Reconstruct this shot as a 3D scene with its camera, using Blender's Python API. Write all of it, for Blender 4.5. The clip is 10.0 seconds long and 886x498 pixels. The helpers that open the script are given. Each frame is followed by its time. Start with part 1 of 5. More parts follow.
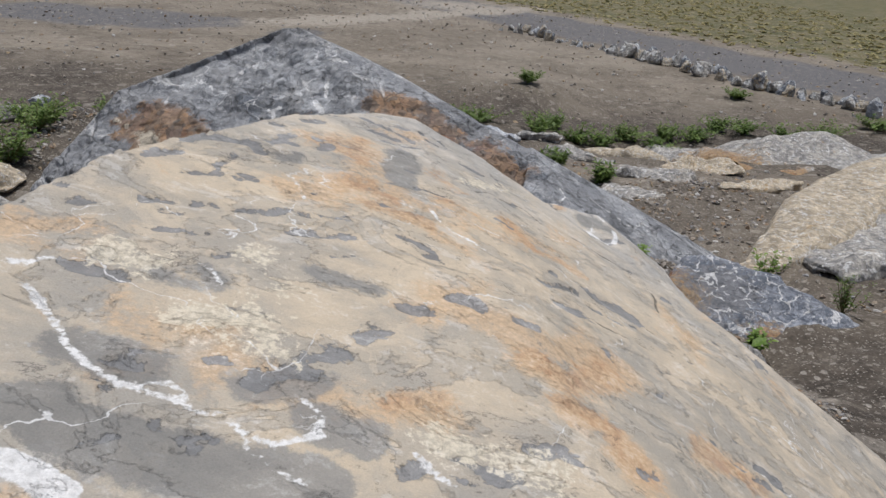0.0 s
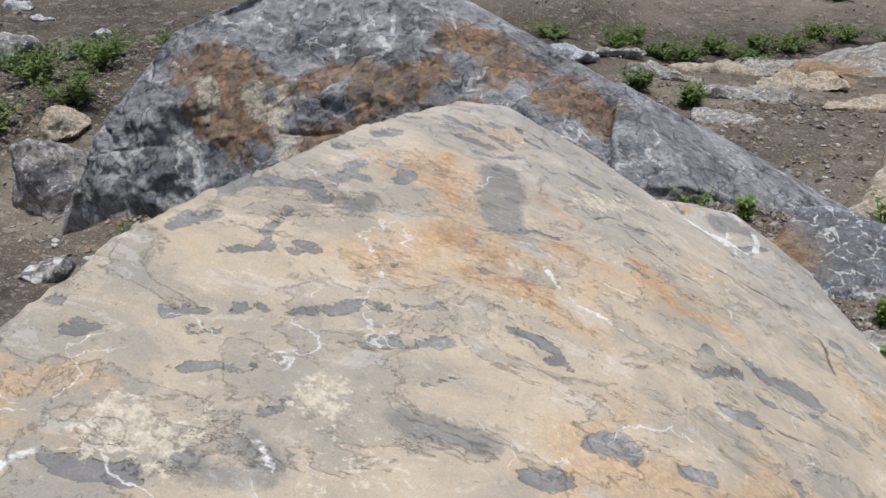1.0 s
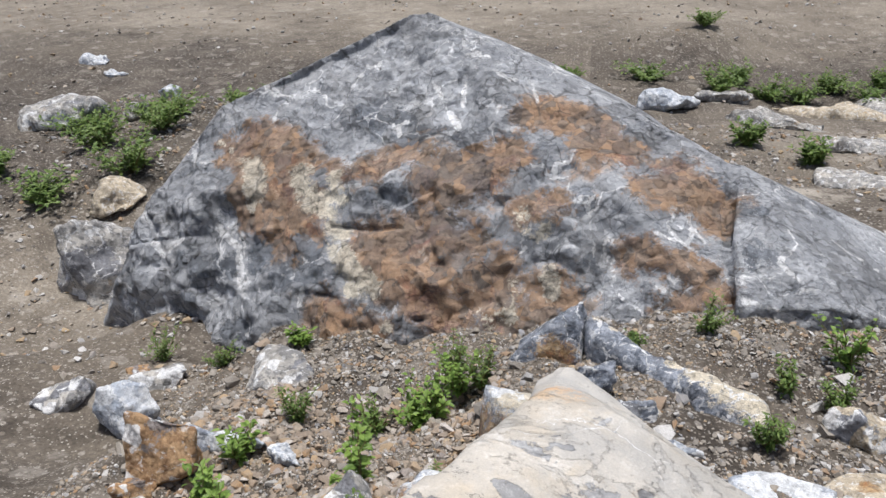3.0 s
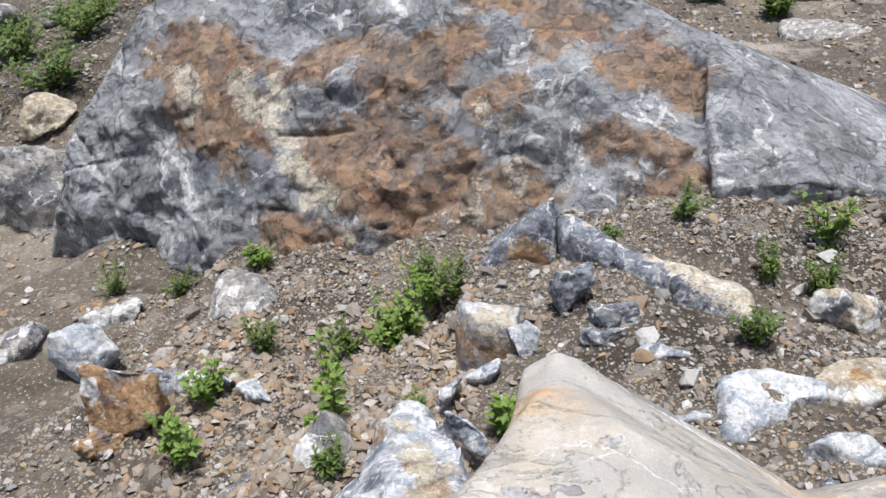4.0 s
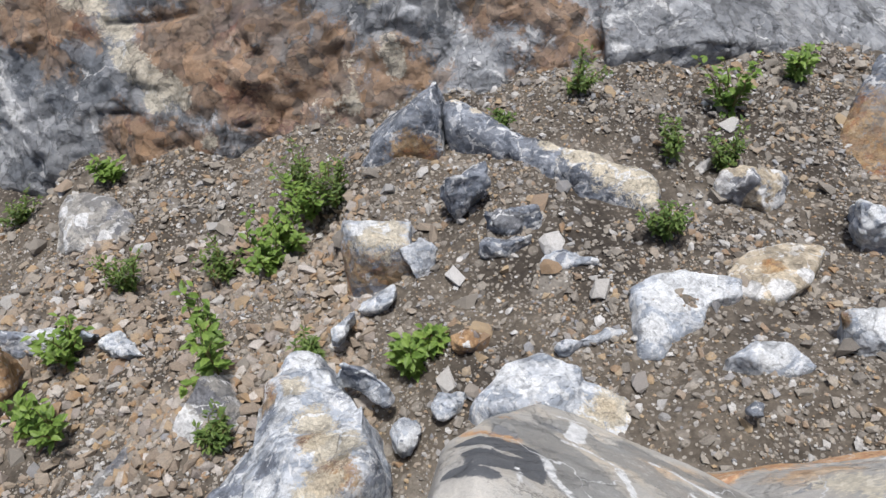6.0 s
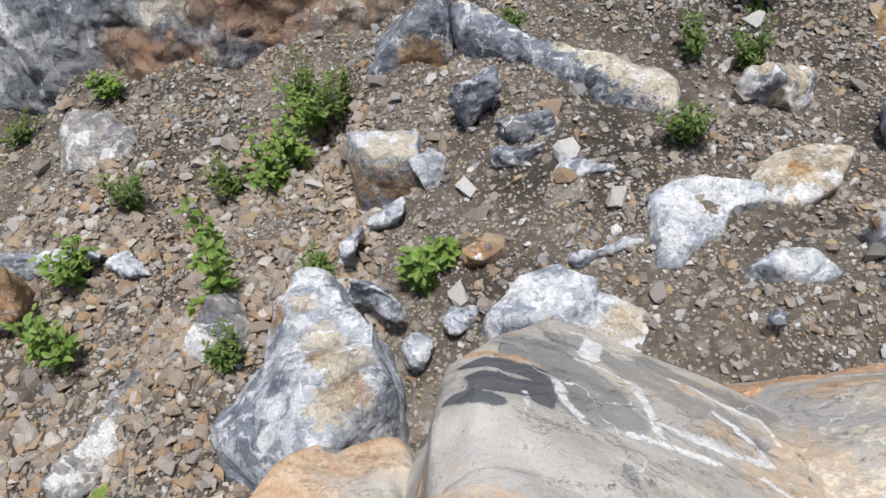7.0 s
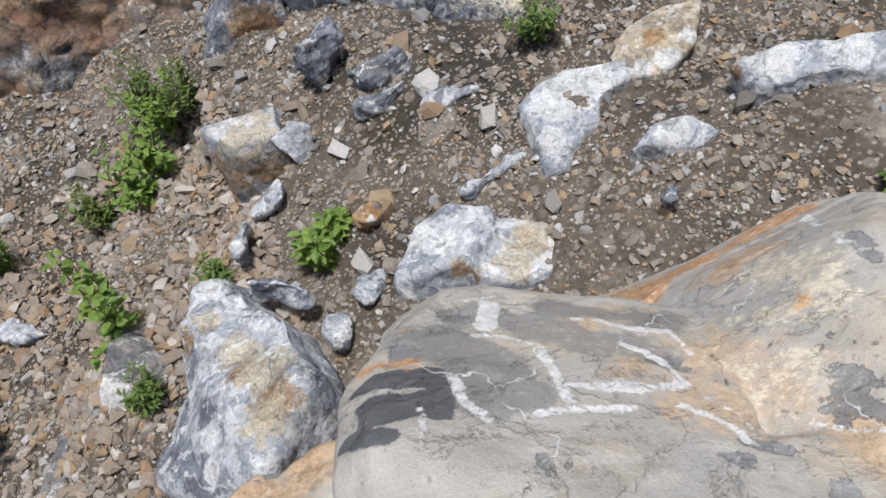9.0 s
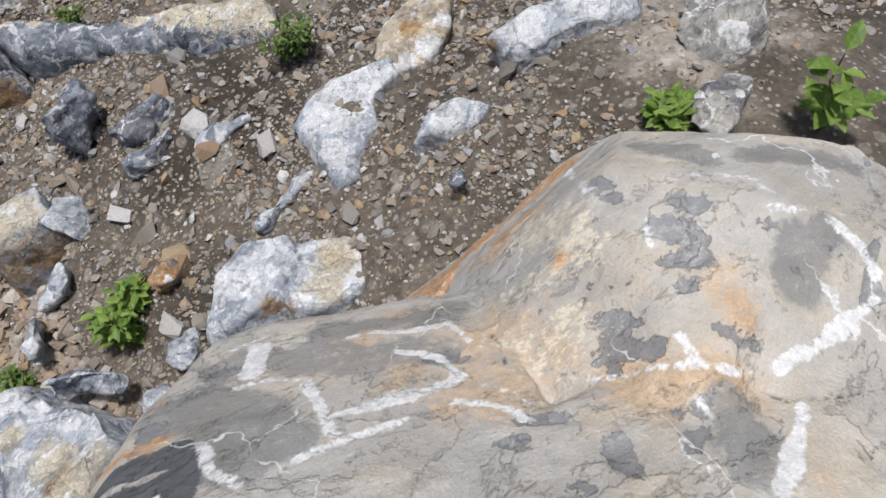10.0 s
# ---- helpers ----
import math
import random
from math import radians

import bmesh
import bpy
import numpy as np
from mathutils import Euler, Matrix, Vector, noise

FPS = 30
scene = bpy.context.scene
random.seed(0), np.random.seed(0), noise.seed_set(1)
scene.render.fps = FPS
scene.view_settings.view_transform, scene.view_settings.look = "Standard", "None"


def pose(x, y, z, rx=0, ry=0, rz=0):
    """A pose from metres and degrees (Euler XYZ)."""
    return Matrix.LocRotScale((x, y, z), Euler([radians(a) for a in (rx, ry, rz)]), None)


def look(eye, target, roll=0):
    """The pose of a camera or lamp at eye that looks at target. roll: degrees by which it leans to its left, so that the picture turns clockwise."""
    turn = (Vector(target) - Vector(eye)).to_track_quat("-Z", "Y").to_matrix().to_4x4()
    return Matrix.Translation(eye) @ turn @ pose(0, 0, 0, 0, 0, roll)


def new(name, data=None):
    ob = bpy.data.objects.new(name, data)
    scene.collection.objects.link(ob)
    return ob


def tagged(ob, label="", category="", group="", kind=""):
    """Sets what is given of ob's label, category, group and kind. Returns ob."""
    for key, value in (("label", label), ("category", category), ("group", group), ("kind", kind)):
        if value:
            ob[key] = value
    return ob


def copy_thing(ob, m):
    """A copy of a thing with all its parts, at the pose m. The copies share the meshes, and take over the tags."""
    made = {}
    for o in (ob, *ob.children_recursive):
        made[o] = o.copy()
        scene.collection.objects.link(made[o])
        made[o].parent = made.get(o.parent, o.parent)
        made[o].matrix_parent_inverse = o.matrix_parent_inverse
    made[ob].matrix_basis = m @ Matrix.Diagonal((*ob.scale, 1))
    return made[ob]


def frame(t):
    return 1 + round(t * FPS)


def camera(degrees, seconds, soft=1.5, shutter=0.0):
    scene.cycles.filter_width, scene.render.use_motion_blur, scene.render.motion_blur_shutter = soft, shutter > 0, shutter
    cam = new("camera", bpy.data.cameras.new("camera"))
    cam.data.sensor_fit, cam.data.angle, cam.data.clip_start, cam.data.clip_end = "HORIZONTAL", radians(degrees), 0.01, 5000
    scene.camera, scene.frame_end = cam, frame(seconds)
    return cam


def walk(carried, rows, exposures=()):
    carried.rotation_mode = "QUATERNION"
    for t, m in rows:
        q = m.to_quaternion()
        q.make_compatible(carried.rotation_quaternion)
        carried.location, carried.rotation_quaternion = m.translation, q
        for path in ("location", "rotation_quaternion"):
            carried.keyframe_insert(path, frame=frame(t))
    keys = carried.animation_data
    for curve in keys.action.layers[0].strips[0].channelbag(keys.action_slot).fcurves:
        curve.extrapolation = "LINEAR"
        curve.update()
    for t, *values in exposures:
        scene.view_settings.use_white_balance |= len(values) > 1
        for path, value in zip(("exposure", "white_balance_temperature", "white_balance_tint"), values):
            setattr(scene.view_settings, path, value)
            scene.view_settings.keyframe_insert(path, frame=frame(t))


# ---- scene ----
cam = camera(59.4, 10.0)
PATH = [
    (0, (-0.007, 0.125, 2.715), (0.047, 1.98, 1.967), 4.4),
    (0.5, (-0.057, 0.474, 2.83), (-0.001, 2.252, 1.917), 3.4),
    (1, (-0.139, 0.843, 2.848), (-0.247, 2.592, 1.885), 1.2),
    (1.3, (-0.176, 1.087, 2.861), (-0.273, 2.856, 1.934), 1.3),
    (1.5, (-0.192, 1.24, 2.871), (-0.205, 3.045, 2.01), 2.0),
    (2, (-0.156, 1.636, 2.894), (-0.046, 3.481, 2.129), -1.3),
    (2.5, (-0.136, 1.971, 2.941), (-0.307, 3.759, 2.062), -1.4),
    (3, (-0.194, 2.345, 2.94), (-0.522, 4.096, 2.031), -1.9),
    (3.1, (-0.193, 2.386, 2.953), (-0.516, 4.129, 2.026), -2.8),
    (3.2, (-0.188, 2.418, 2.965), (-0.491, 4.149, 2.009), -2.7),
    (4.3, (-0.262, 2.885, 2.936), (-0.481, 4.459, 1.723), -6.5),
    (4.5, (-0.276, 2.966, 2.94), (-0.48, 4.544, 1.728), -4.7),
    (5, (-0.289, 3.13, 2.908), (-0.524, 4.715, 1.711), -4.3),
    (5.5, (-0.236, 3.278, 2.896), (-0.454, 4.798, 1.615), -9.1),
    (5.9, (-0.201, 3.34, 2.906), (-0.214, 4.74, 1.478), -6.4),
    (6, (-0.217, 3.38, 2.905), (-0.195, 4.695, 1.398), -5.6),
    (6.2, (-0.222, 3.397, 2.891), (-0.168, 4.648, 1.332), -4.3),
    (7.3, (-0.159, 3.475, 2.793), (-0.263, 4.52, 1.092), -13.5),
    (7.5, (-0.132, 3.489, 2.795), (-0.248, 4.475, 1.059), -16.5),
    (8, (-0.064, 3.537, 2.788), (-0.099, 4.572, 1.077), -20.8),
    (8.5, (-0.055, 3.556, 2.772), (-0.109, 4.58, 1.055), -26.8),
    (9, (-0.057, 3.573, 2.781), (0.037, 4.513, 1.018), -19.9),
    (9.2, (-0.037, 3.589, 2.769), (0.145, 4.508, 1.002), -18.2),
    (9.5, (-0.011, 3.592, 2.745), (0.319, 4.457, 0.972), -14.5),
    (10, (0.126, 3.519, 2.682), (0.533, 4.29, 0.882), -15.1),
]
walk(cam, [(t, look(eye, target, roll)) for t, eye, target, roll in PATH],
     exposures=[(0.0, -0.22), (1.0, -0.16), (1.6, 0.0), (2.3, 0.24), (4.4, 0.48), (5.5, 0.57), (6.0, 0.25), (7.4, 0.26), (10.0, 0.05)])

# ---- light ----
world = bpy.data.worlds.new("overcast_sky")
world.use_nodes = True
scene.world = world
wn = world.node_tree
sky = wn.nodes.new("ShaderNodeTexSky")
sky.sky_type, sky.sun_disc = "NISHITA", False
sky.sun_elevation, sky.sun_rotation = radians(86), radians(80)
sky.air_density, sky.dust_density = 1.0, 4.0
wn.links.new(sky.outputs[0], wn.nodes["Background"].inputs[0])
wn.nodes["Background"].inputs[1].default_value = 0.07
sun_data = bpy.data.lights.new("sun", "SUN")
sun_data.energy, sun_data.angle, sun_data.color = 3.15, radians(7), (1.0, 0.98, 0.95)
sun = new("sun", sun_data)
sun.matrix_world = look((0.7, 5.1, 14), (0, 5, 0))


# ---- number fields ----
def lattice(ix, iy, iz, seed):
    n = (ix * 374761393 + iy * 668265263 + iz * 1274126177 + seed * 974634777) & 0xFFFFFFFF
    n = ((n ^ (n >> 13)) * 1274126177) & 0xFFFFFFFF
    return ((n ^ (n >> 16)) & 0xFFFF) / 65535.0


def value_noise(p, seed):
    i = np.floor(p).astype(np.int64)
    f = p - i
    f = f * f * (3 - 2 * f)
    out = 0
    for dx in (0, 1):
        for dy in (0, 1):
            for dz in (0, 1):
                w = (f[:, 0] if dx else 1 - f[:, 0]) * (f[:, 1] if dy else 1 - f[:, 1]) * (f[:, 2] if dz else 1 - f[:, 2])
                out = out + w * lattice(i[:, 0] + dx, i[:, 1] + dy, i[:, 2] + dz, seed)
    return out


def fbm(p, scale, octaves=4, seed=0):
    total, amp, norm = 0, 1.0, 0
    q = np.asarray(p) * scale
    for k in range(octaves):
        total, norm = total + amp * value_noise(q, seed + 17 * k), norm + amp
        q, amp = q * 2.03 + 3.7, amp * 0.5
    return total / norm


def blobs(p, spots):
    """Round spots (x, y, z, radius): 1 in the middle, one half at the rim, 0 at twice the radius."""
    out = np.zeros(len(p))
    for x, y, z, r in spots:
        out = np.maximum(out, 1 - 0.5 * np.linalg.norm(p - (x, y, z), axis=1) / r)
    return np.clip(out, 0, 1)


def strokes(p, kinds, key, soft, least=0.006, drop=1.0, wide=1.0):
    """Lines of a width on a surface: one half at the line's edge, falling off over soft metres. drop: how much the height counts, so that stains run down slopes."""
    p = p * (1, 1, drop)
    out = np.zeros(len(p))
    for kind, lines in kinds:
        if kind != key:
            continue
        for width, line in lines:
            near = np.full(len(p), 1e9)
            for a, b in zip(line[:-1], line[1:]):
                a, b = np.array(a) * (1, 1, drop), np.array(b) * (1, 1, drop)
                s = np.clip(((p - a) @ (b - a)) / ((b - a) @ (b - a) + 1e-9), 0, 1)
                near = np.minimum(near, np.linalg.norm(p - (a + s[:, None] * (b - a)), axis=1))
            out = np.maximum(out, 0.5 + (max(wide * width, least) - near) / soft)
    return np.clip(out, 0, 1)


NEAR_STROKES, BIG_STROKES = [], []  # stains, veins and cracks: width and course
NEAR_STROKES.append(('calcite', [(0.008,[(-0.8, 1.55, 2.0), (-0.75, 1.51, 1.99), (-0.7, 1.46, 1.97), (-0.66, 1.4, 1.96), (-0.61, 1.36, 1.94), (-0.54, 1.33, 1.93), (-0.5, 1.33, 1.92), (-0.44, 1.31, 1.91), (-0.39, 1.29, 1.9), (-0.34, 1.3, 1.89), (-0.29, 1.27, 1.88), (-0.25, 1.26, 1.87), (-0.2, 1.29, 1.86), (-0.17, 1.31, 1.86)]), (0.004,[(-0.5, 1.35, 1.93), (-0.46, 1.36, 1.92), (-0.43, 1.34, 1.91), (-0.4, 1.3, 1.9)]), (0.004,[(-0.3, 1.27, 1.88), (-0.28, 1.23, 1.87), (-0.23, 1.2, 1.86), (-0.18, 1.18, 1.85)]), (0.028,[(-0.62, 1.1, 1.94), (-0.57, 1.08, 1.92), (-0.52, 1.06, 1.91)]), (0.004,[(-0.18, 1.31, 1.86), (-0.17, 1.36, 1.86), (-0.22, 1.41, 1.87)])]))
NEAR_STROKES.append(('calcite', [(0.004,[(0.01, 1.32, 1.82), (0.04, 1.28, 1.81), (0.08, 1.25, 1.8)]), (0.004,[(-0.87, 1.61, 2.03), (-0.82, 1.63, 2.02), (-0.8, 1.67, 2.02)]), (0.004,[(-0.5, 2.51, 2.01), (-0.41, 2.43, 1.98), (-0.36, 2.3, 1.97)]), (0.004,[(0.01, 2.52, 1.88), (0.07, 2.41, 1.86), (0.14, 2.39, 1.84), (0.2, 2.34, 1.82)]), (0.003,[(-0.52, 1.78, 1.97), (-0.48, 1.77, 1.96), (-0.45, 1.73, 1.95)]), (0.021,[(0.05, 4.17, 1.37), (0.02, 4.09, 1.47)])]))
NEAR_STROKES.append(('calcite', [(0.008,[(-0.01, 4.07, 1.51), (0.05, 4.04, 1.5), (0.08, 3.99, 1.53)]), (0.011,[(0.08, 3.99, 1.53), (0.08, 3.92, 1.59), (0.07, 3.86, 1.66)]), (0.01,[(0.09, 3.89, 1.61), (0.16, 3.87, 1.57), (0.23, 3.84, 1.53), (0.27, 3.83, 1.51)]), (0.009,[(0.22, 3.96, 1.44), (0.27, 3.91, 1.44), (0.27, 3.84, 1.5)]), (0.007,[(0.34, 3.98, 1.32), (0.33, 3.9, 1.4)]), (0.006,[(0.07, 4.2, 1.32), (0.01, 4.2, 1.37)]), (0.008,[(0.18, 4.07, 1.37), (0.22, 4.05, 1.35), (0.27, 4.01, 1.35), (0.33, 3.97, 1.34)]), (0.006,[(0.28, 3.81, 1.52), (0.31, 3.73, 1.55)]), (0.004,[(0.02, 3.84, 1.7), (0.08, 3.84, 1.66), (0.16, 3.82, 1.61)])]))
NEAR_STROKES.append(('calcite', [(0.006,[(-0.07, 3.96, 1.67), (-0.07, 3.9, 1.73), (-0.05, 3.86, 1.75)]), (0.005,[(-0.13, 3.9, 1.77), (-0.13, 3.85, 1.83)]), (0.005,[(0.22, 3.8, 1.57), (0.27, 3.75, 1.57), (0.29, 3.7, 1.6)]), (0.01,[(0.57, 3.46, 1.58), (0.47, 3.43, 1.66), (0.42, 3.42, 1.7)]), (0.012,[(0.61, 3.52, 1.55), (0.68, 3.5, 1.52), (0.77, 3.48, 1.48)]), (0.012,[(0.73, 3.5, 1.5), (0.85, 3.49, 1.45)]), (0.012,[(0.83, 3.86, 1.44), (0.9, 3.78, 1.45), (0.88, 3.72, 1.5)]), (0.012,[(0.83, 3.7, 1.53), (0.9, 3.65, 1.49), (0.95, 3.61, 1.46)]), (0.014,[(0.91, 3.62, 1.48), (0.91, 3.56, 1.46), (0.89, 3.51, 1.45)])]))
NEAR_STROKES.append(('calcite', [(0.006,[(0.41, 3.69, 1.5), (0.49, 3.62, 1.59), (0.55, 3.56, 1.59), (0.61, 3.52, 1.55)]), (0.005,[(0.47, 3.59, 1.6), (0.46, 3.54, 1.62)]), (0.005,[(0.68, 3.84, 1.47), (0.64, 3.79, 1.5)]), (0.008,[(0.68, 3.96, 1.4), (0.94, 4.26, 0.86)]), (0.004,[(0.54, 3.65, 1.57), (0.51, 3.6, 1.59)])]))
NEAR_STROKES.append(('slate', [(0.022,[(-0.76, 2.5, 2.07), (-0.69, 2.59, 2.06), (-0.6, 2.62, 2.04), (-0.55, 2.57, 2.03)]), (0.015,[(-0.68, 2.27, 2.03), (-0.62, 2.32, 2.03), (-0.63, 2.38, 2.03)]), (0.011,[(-0.63, 2.4, 2.03), (-0.6, 2.49, 2.04)]), (0.018,[(-0.54, 2.69, 2.03), (-0.49, 2.79, 2.02)]), (0.013,[(-0.82, 2.29, 2.07), (-0.75, 2.38, 2.06)]), (0.015,[(-0.92, 2.0, 2.06), (-0.92, 2.0, 2.06)]), (0.015,[(-0.88, 1.93, 2.05), (-0.82, 1.96, 2.04)]), (0.013,[(-0.73, 2.03, 2.03), (-0.66, 2.07, 2.01)]), (0.012,[(-0.68, 2.01, 2.01), (-0.63, 2.03, 2.0)]), (0.008,[(-0.61, 2.09, 2.0), (-0.57, 2.11, 2.0)])]))
NEAR_STROKES.append(('slate', [(0.009,[(-0.53, 2.12, 1.99), (-0.46, 2.14, 1.97), (-0.41, 2.17, 1.96), (-0.37, 2.2, 1.96), (-0.33, 2.19, 1.95)]), (0.01,[(-0.3, 2.22, 1.94), (-0.22, 2.25, 1.93)]), (0.009,[(-0.69, 1.85, 2.01), (-0.69, 1.89, 2.01)]), (0.011,[(-0.66, 1.89, 2.0), (-0.61, 1.92, 1.99)]), (0.011,[(-0.58, 1.92, 1.98), (-0.54, 1.95, 1.97)]), (0.014,[(-0.49, 1.85, 1.97), (-0.46, 1.88, 1.96)]), (0.005,[(-0.37, 2.07, 1.95), (-0.29, 2.1, 1.93), (-0.21, 2.14, 1.92)]), (0.007,[(-0.23, 2.01, 1.91), (-0.19, 2.04, 1.91), (-0.15, 2.07, 1.9)]), (0.019,[(-0.0, 2.16, 1.87), (0.03, 2.18, 1.86)]), (0.016,[(0.08, 1.95, 1.84), (0.14, 1.96, 1.82), (0.16, 1.94, 1.81)])]))
NEAR_STROKES.append(('slate', [(0.019,[(-0.04, 1.84, 1.86), (-0.01, 1.84, 1.85), (0.02, 1.85, 1.85)]), (0.015,[(0.38, 2.35, 1.72), (0.5, 2.42, 1.66)]), (0.026,[(0.58, 2.47, 1.63), (0.66, 2.48, 1.58), (0.73, 2.48, 1.55)]), (0.019,[(0.41, 2.23, 1.71), (0.48, 2.24, 1.68)]), (0.01,[(0.26, 1.94, 1.79), (0.31, 1.95, 1.77)]), (0.017,[(-0.27, 3.31, 1.98), (-0.16, 3.29, 1.95), (-0.08, 3.22, 1.93)]), (0.011,[(-0.4, 2.84, 2.01), (-0.36, 2.86, 2.0)]), (0.009,[(-0.56, 2.32, 2.01), (-0.55, 2.32, 2.01)]), (0.008,[(-0.35, 2.36, 1.97), (-0.34, 2.36, 1.97)]), (0.023,[(-0.31, 1.42, 1.89), (-0.28, 1.48, 1.88), (-0.21, 1.5, 1.87)]), (0.022,[(-0.25, 1.53, 1.88), (-0.17, 1.58, 1.87)])]))
NEAR_STROKES.append(('slate', [(0.016,[(-0.13, 1.67, 1.87), (-0.08, 1.71, 1.86)]), (0.006,[(-0.53, 1.16, 1.91), (-0.49, 1.19, 1.91), (-0.44, 1.21, 1.9)]), (0.017,[(-0.01, 1.26, 1.81), (0.01, 1.29, 1.81)]), (0.024,[(-0.24, 3.21, 1.97), (-0.15, 3.19, 1.94)]), (0.016,[(-0.18, 3.11, 1.95), (-0.05, 3.15, 1.92)]), (0.021,[(-0.38, 2.76, 2.0), (-0.36, 2.8, 2.0)]), (0.017,[(-0.52, 2.72, 2.03), (-0.47, 2.73, 2.02)]), (0.011,[(-0.56, 2.86, 2.05), (-0.53, 2.86, 2.04)]), (0.013,[(-0.18, 3.35, 1.96), (-0.12, 3.37, 1.94)]), (0.013,[(0.01, 3.41, 1.9), (0.11, 3.35, 1.86)]), (0.013,[(0.25, 2.97, 1.78), (0.33, 3.0, 1.76)]), (0.014,[(0.13, 3.2, 1.86), (0.21, 3.19, 1.82)])]))
NEAR_STROKES.append(('slate', [(0.012,[(-0.48, 3.01, 2.03), (-0.42, 3.1, 2.02)]), (0.01,[(-0.27, 3.45, 1.97), (-0.23, 3.43, 1.98)]), (0.011,[(-0.13, 3.58, 1.94), (-0.09, 3.56, 1.94)]), (0.009,[(-0.03, 3.55, 1.92), (-0.02, 3.54, 1.92)]), (0.018,[(0.69, 3.81, 1.48), (0.69, 3.75, 1.51)]), (0.019,[(0.64, 3.77, 1.51), (0.67, 3.73, 1.52)]), (0.009,[(0.61, 3.71, 1.53), (0.61, 3.7, 1.54)]), (0.018,[(0.49, 3.76, 1.49), (0.52, 3.71, 1.53)]), (0.021,[(0.47, 3.71, 1.51), (0.5, 3.67, 1.55)]), (0.012,[(0.43, 3.7, 1.51), (0.44, 3.66, 1.53)]), (0.013,[(0.72, 3.96, 1.41), (0.72, 3.94, 1.42)]), (0.01,[(0.7, 3.92, 1.43), (0.7, 3.9, 1.44)]), (0.009,[(0.79, 3.71, 1.53), (0.79, 3.69, 1.53)])]))
NEAR_STROKES.append(('slate', [(0.008,[(0.76, 3.82, 1.48), (0.77, 3.8, 1.49)]), (0.009,[(0.22, 3.7, 1.64), (0.24, 3.68, 1.65)]), (0.013,[(0.32, 3.59, 1.67), (0.32, 3.57, 1.7)]), (0.009,[(0.25, 3.6, 1.72), (0.26, 3.57, 1.74)]), (0.012,[(0.43, 3.58, 1.61), (0.43, 3.57, 1.62)]), (0.01,[(0.47, 3.55, 1.61), (0.42, 3.53, 1.65)]), (0.008,[(0.58, 3.38, 1.61), (0.57, 3.36, 1.62)]), (0.009,[(0.28, 3.7, 1.6), (0.31, 3.67, 1.6)]), (0.008,[(0.59, 3.61, 1.58), (0.6, 3.57, 1.57)])]))
NEAR_STROKES.append(('grey', [(0.029,[(-0.51, 1.75, 1.96), (-0.47, 1.72, 1.95)]), (0.023,[(-0.26, 1.9, 1.92), (-0.14, 1.9, 1.89)]), (0.024,[(-0.58, 1.7, 1.97), (-0.52, 1.69, 1.95)]), (0.048,[(-0.11, 2.99, 1.93), (-0.08, 2.7, 1.91)]), (0.029,[(-0.48, 2.57, 2.01), (-0.43, 2.62, 2.01)]), (0.067,[(-0.63, 1.22, 1.94), (-0.49, 1.18, 1.91), (-0.3, 1.17, 1.87), (-0.18, 1.19, 1.85)]), (0.046,[(-0.65, 1.4, 1.96), (-0.51, 1.38, 1.93)]), (0.044,[(-0.18, 1.35, 1.86), (-0.1, 1.34, 1.84)]), (0.034,[(-0.31, 1.4, 1.88), (-0.2, 1.47, 1.86)]), (0.054,[(-0.08, 4.07, 1.57), (-0.01, 3.96, 1.62)]), (0.045,[(0.09, 4.07, 1.43), (0.18, 3.98, 1.45), (0.27, 3.92, 1.44)])]))
NEAR_STROKES.append(('grey', [(0.037,[(-0.02, 4.15, 1.44), (0.02, 4.15, 1.41)]), (0.034,[(0.16, 4.12, 1.33), (0.36, 4.01, 1.28)]), (0.032,[(-0.05, 3.9, 1.72), (0.02, 3.89, 1.67)]), (0.039,[(0.82, 3.63, 1.51), (0.74, 3.6, 1.53)]), (0.036,[(1.0, 3.81, 1.37), (1.11, 3.7, 1.36)]), (0.029,[(0.89, 4.02, 1.26), (0.9, 3.87, 1.39)]), (0.03,[(0.88, 3.62, 1.49), (0.81, 3.6, 1.51)]), (0.028,[(0.48, 3.52, 1.62), (0.45, 3.48, 1.66)])]))
NEAR_STROKES.append(('crack', [(0.005,[(0.15, 2.87, 1.82), (0.27, 2.95, 1.79), (0.33, 2.9, 1.76), (0.43, 2.85, 1.71), (0.48, 2.85, 1.68)]), (0.006,[(0.59, 3.0, 1.64), (0.69, 3.01, 1.58), (0.83, 3.01, 1.51)]), (0.005,[(0.29, 3.0, 1.78), (0.39, 3.02, 1.74), (0.45, 2.96, 1.7)]), (0.004,[(0.4, 2.24, 1.72), (0.49, 2.27, 1.67), (0.58, 2.24, 1.64), (0.74, 2.28, 1.55)]), (0.003,[(0.36, 2.44, 1.75), (0.43, 2.45, 1.71)]), (0.006,[(0.83, 2.95, 1.51), (0.91, 2.89, 1.47), (0.88, 2.7, 1.48)]), (0.005,[(0.77, 2.46, 1.53), (0.89, 2.44, 1.47)]), (0.002,[(-0.37, 2.06, 1.95), (-0.31, 2.09, 1.94)]), (0.002,[(-0.53, 2.13, 1.99), (-0.46, 2.14, 1.97), (-0.32, 2.2, 1.95)])]))
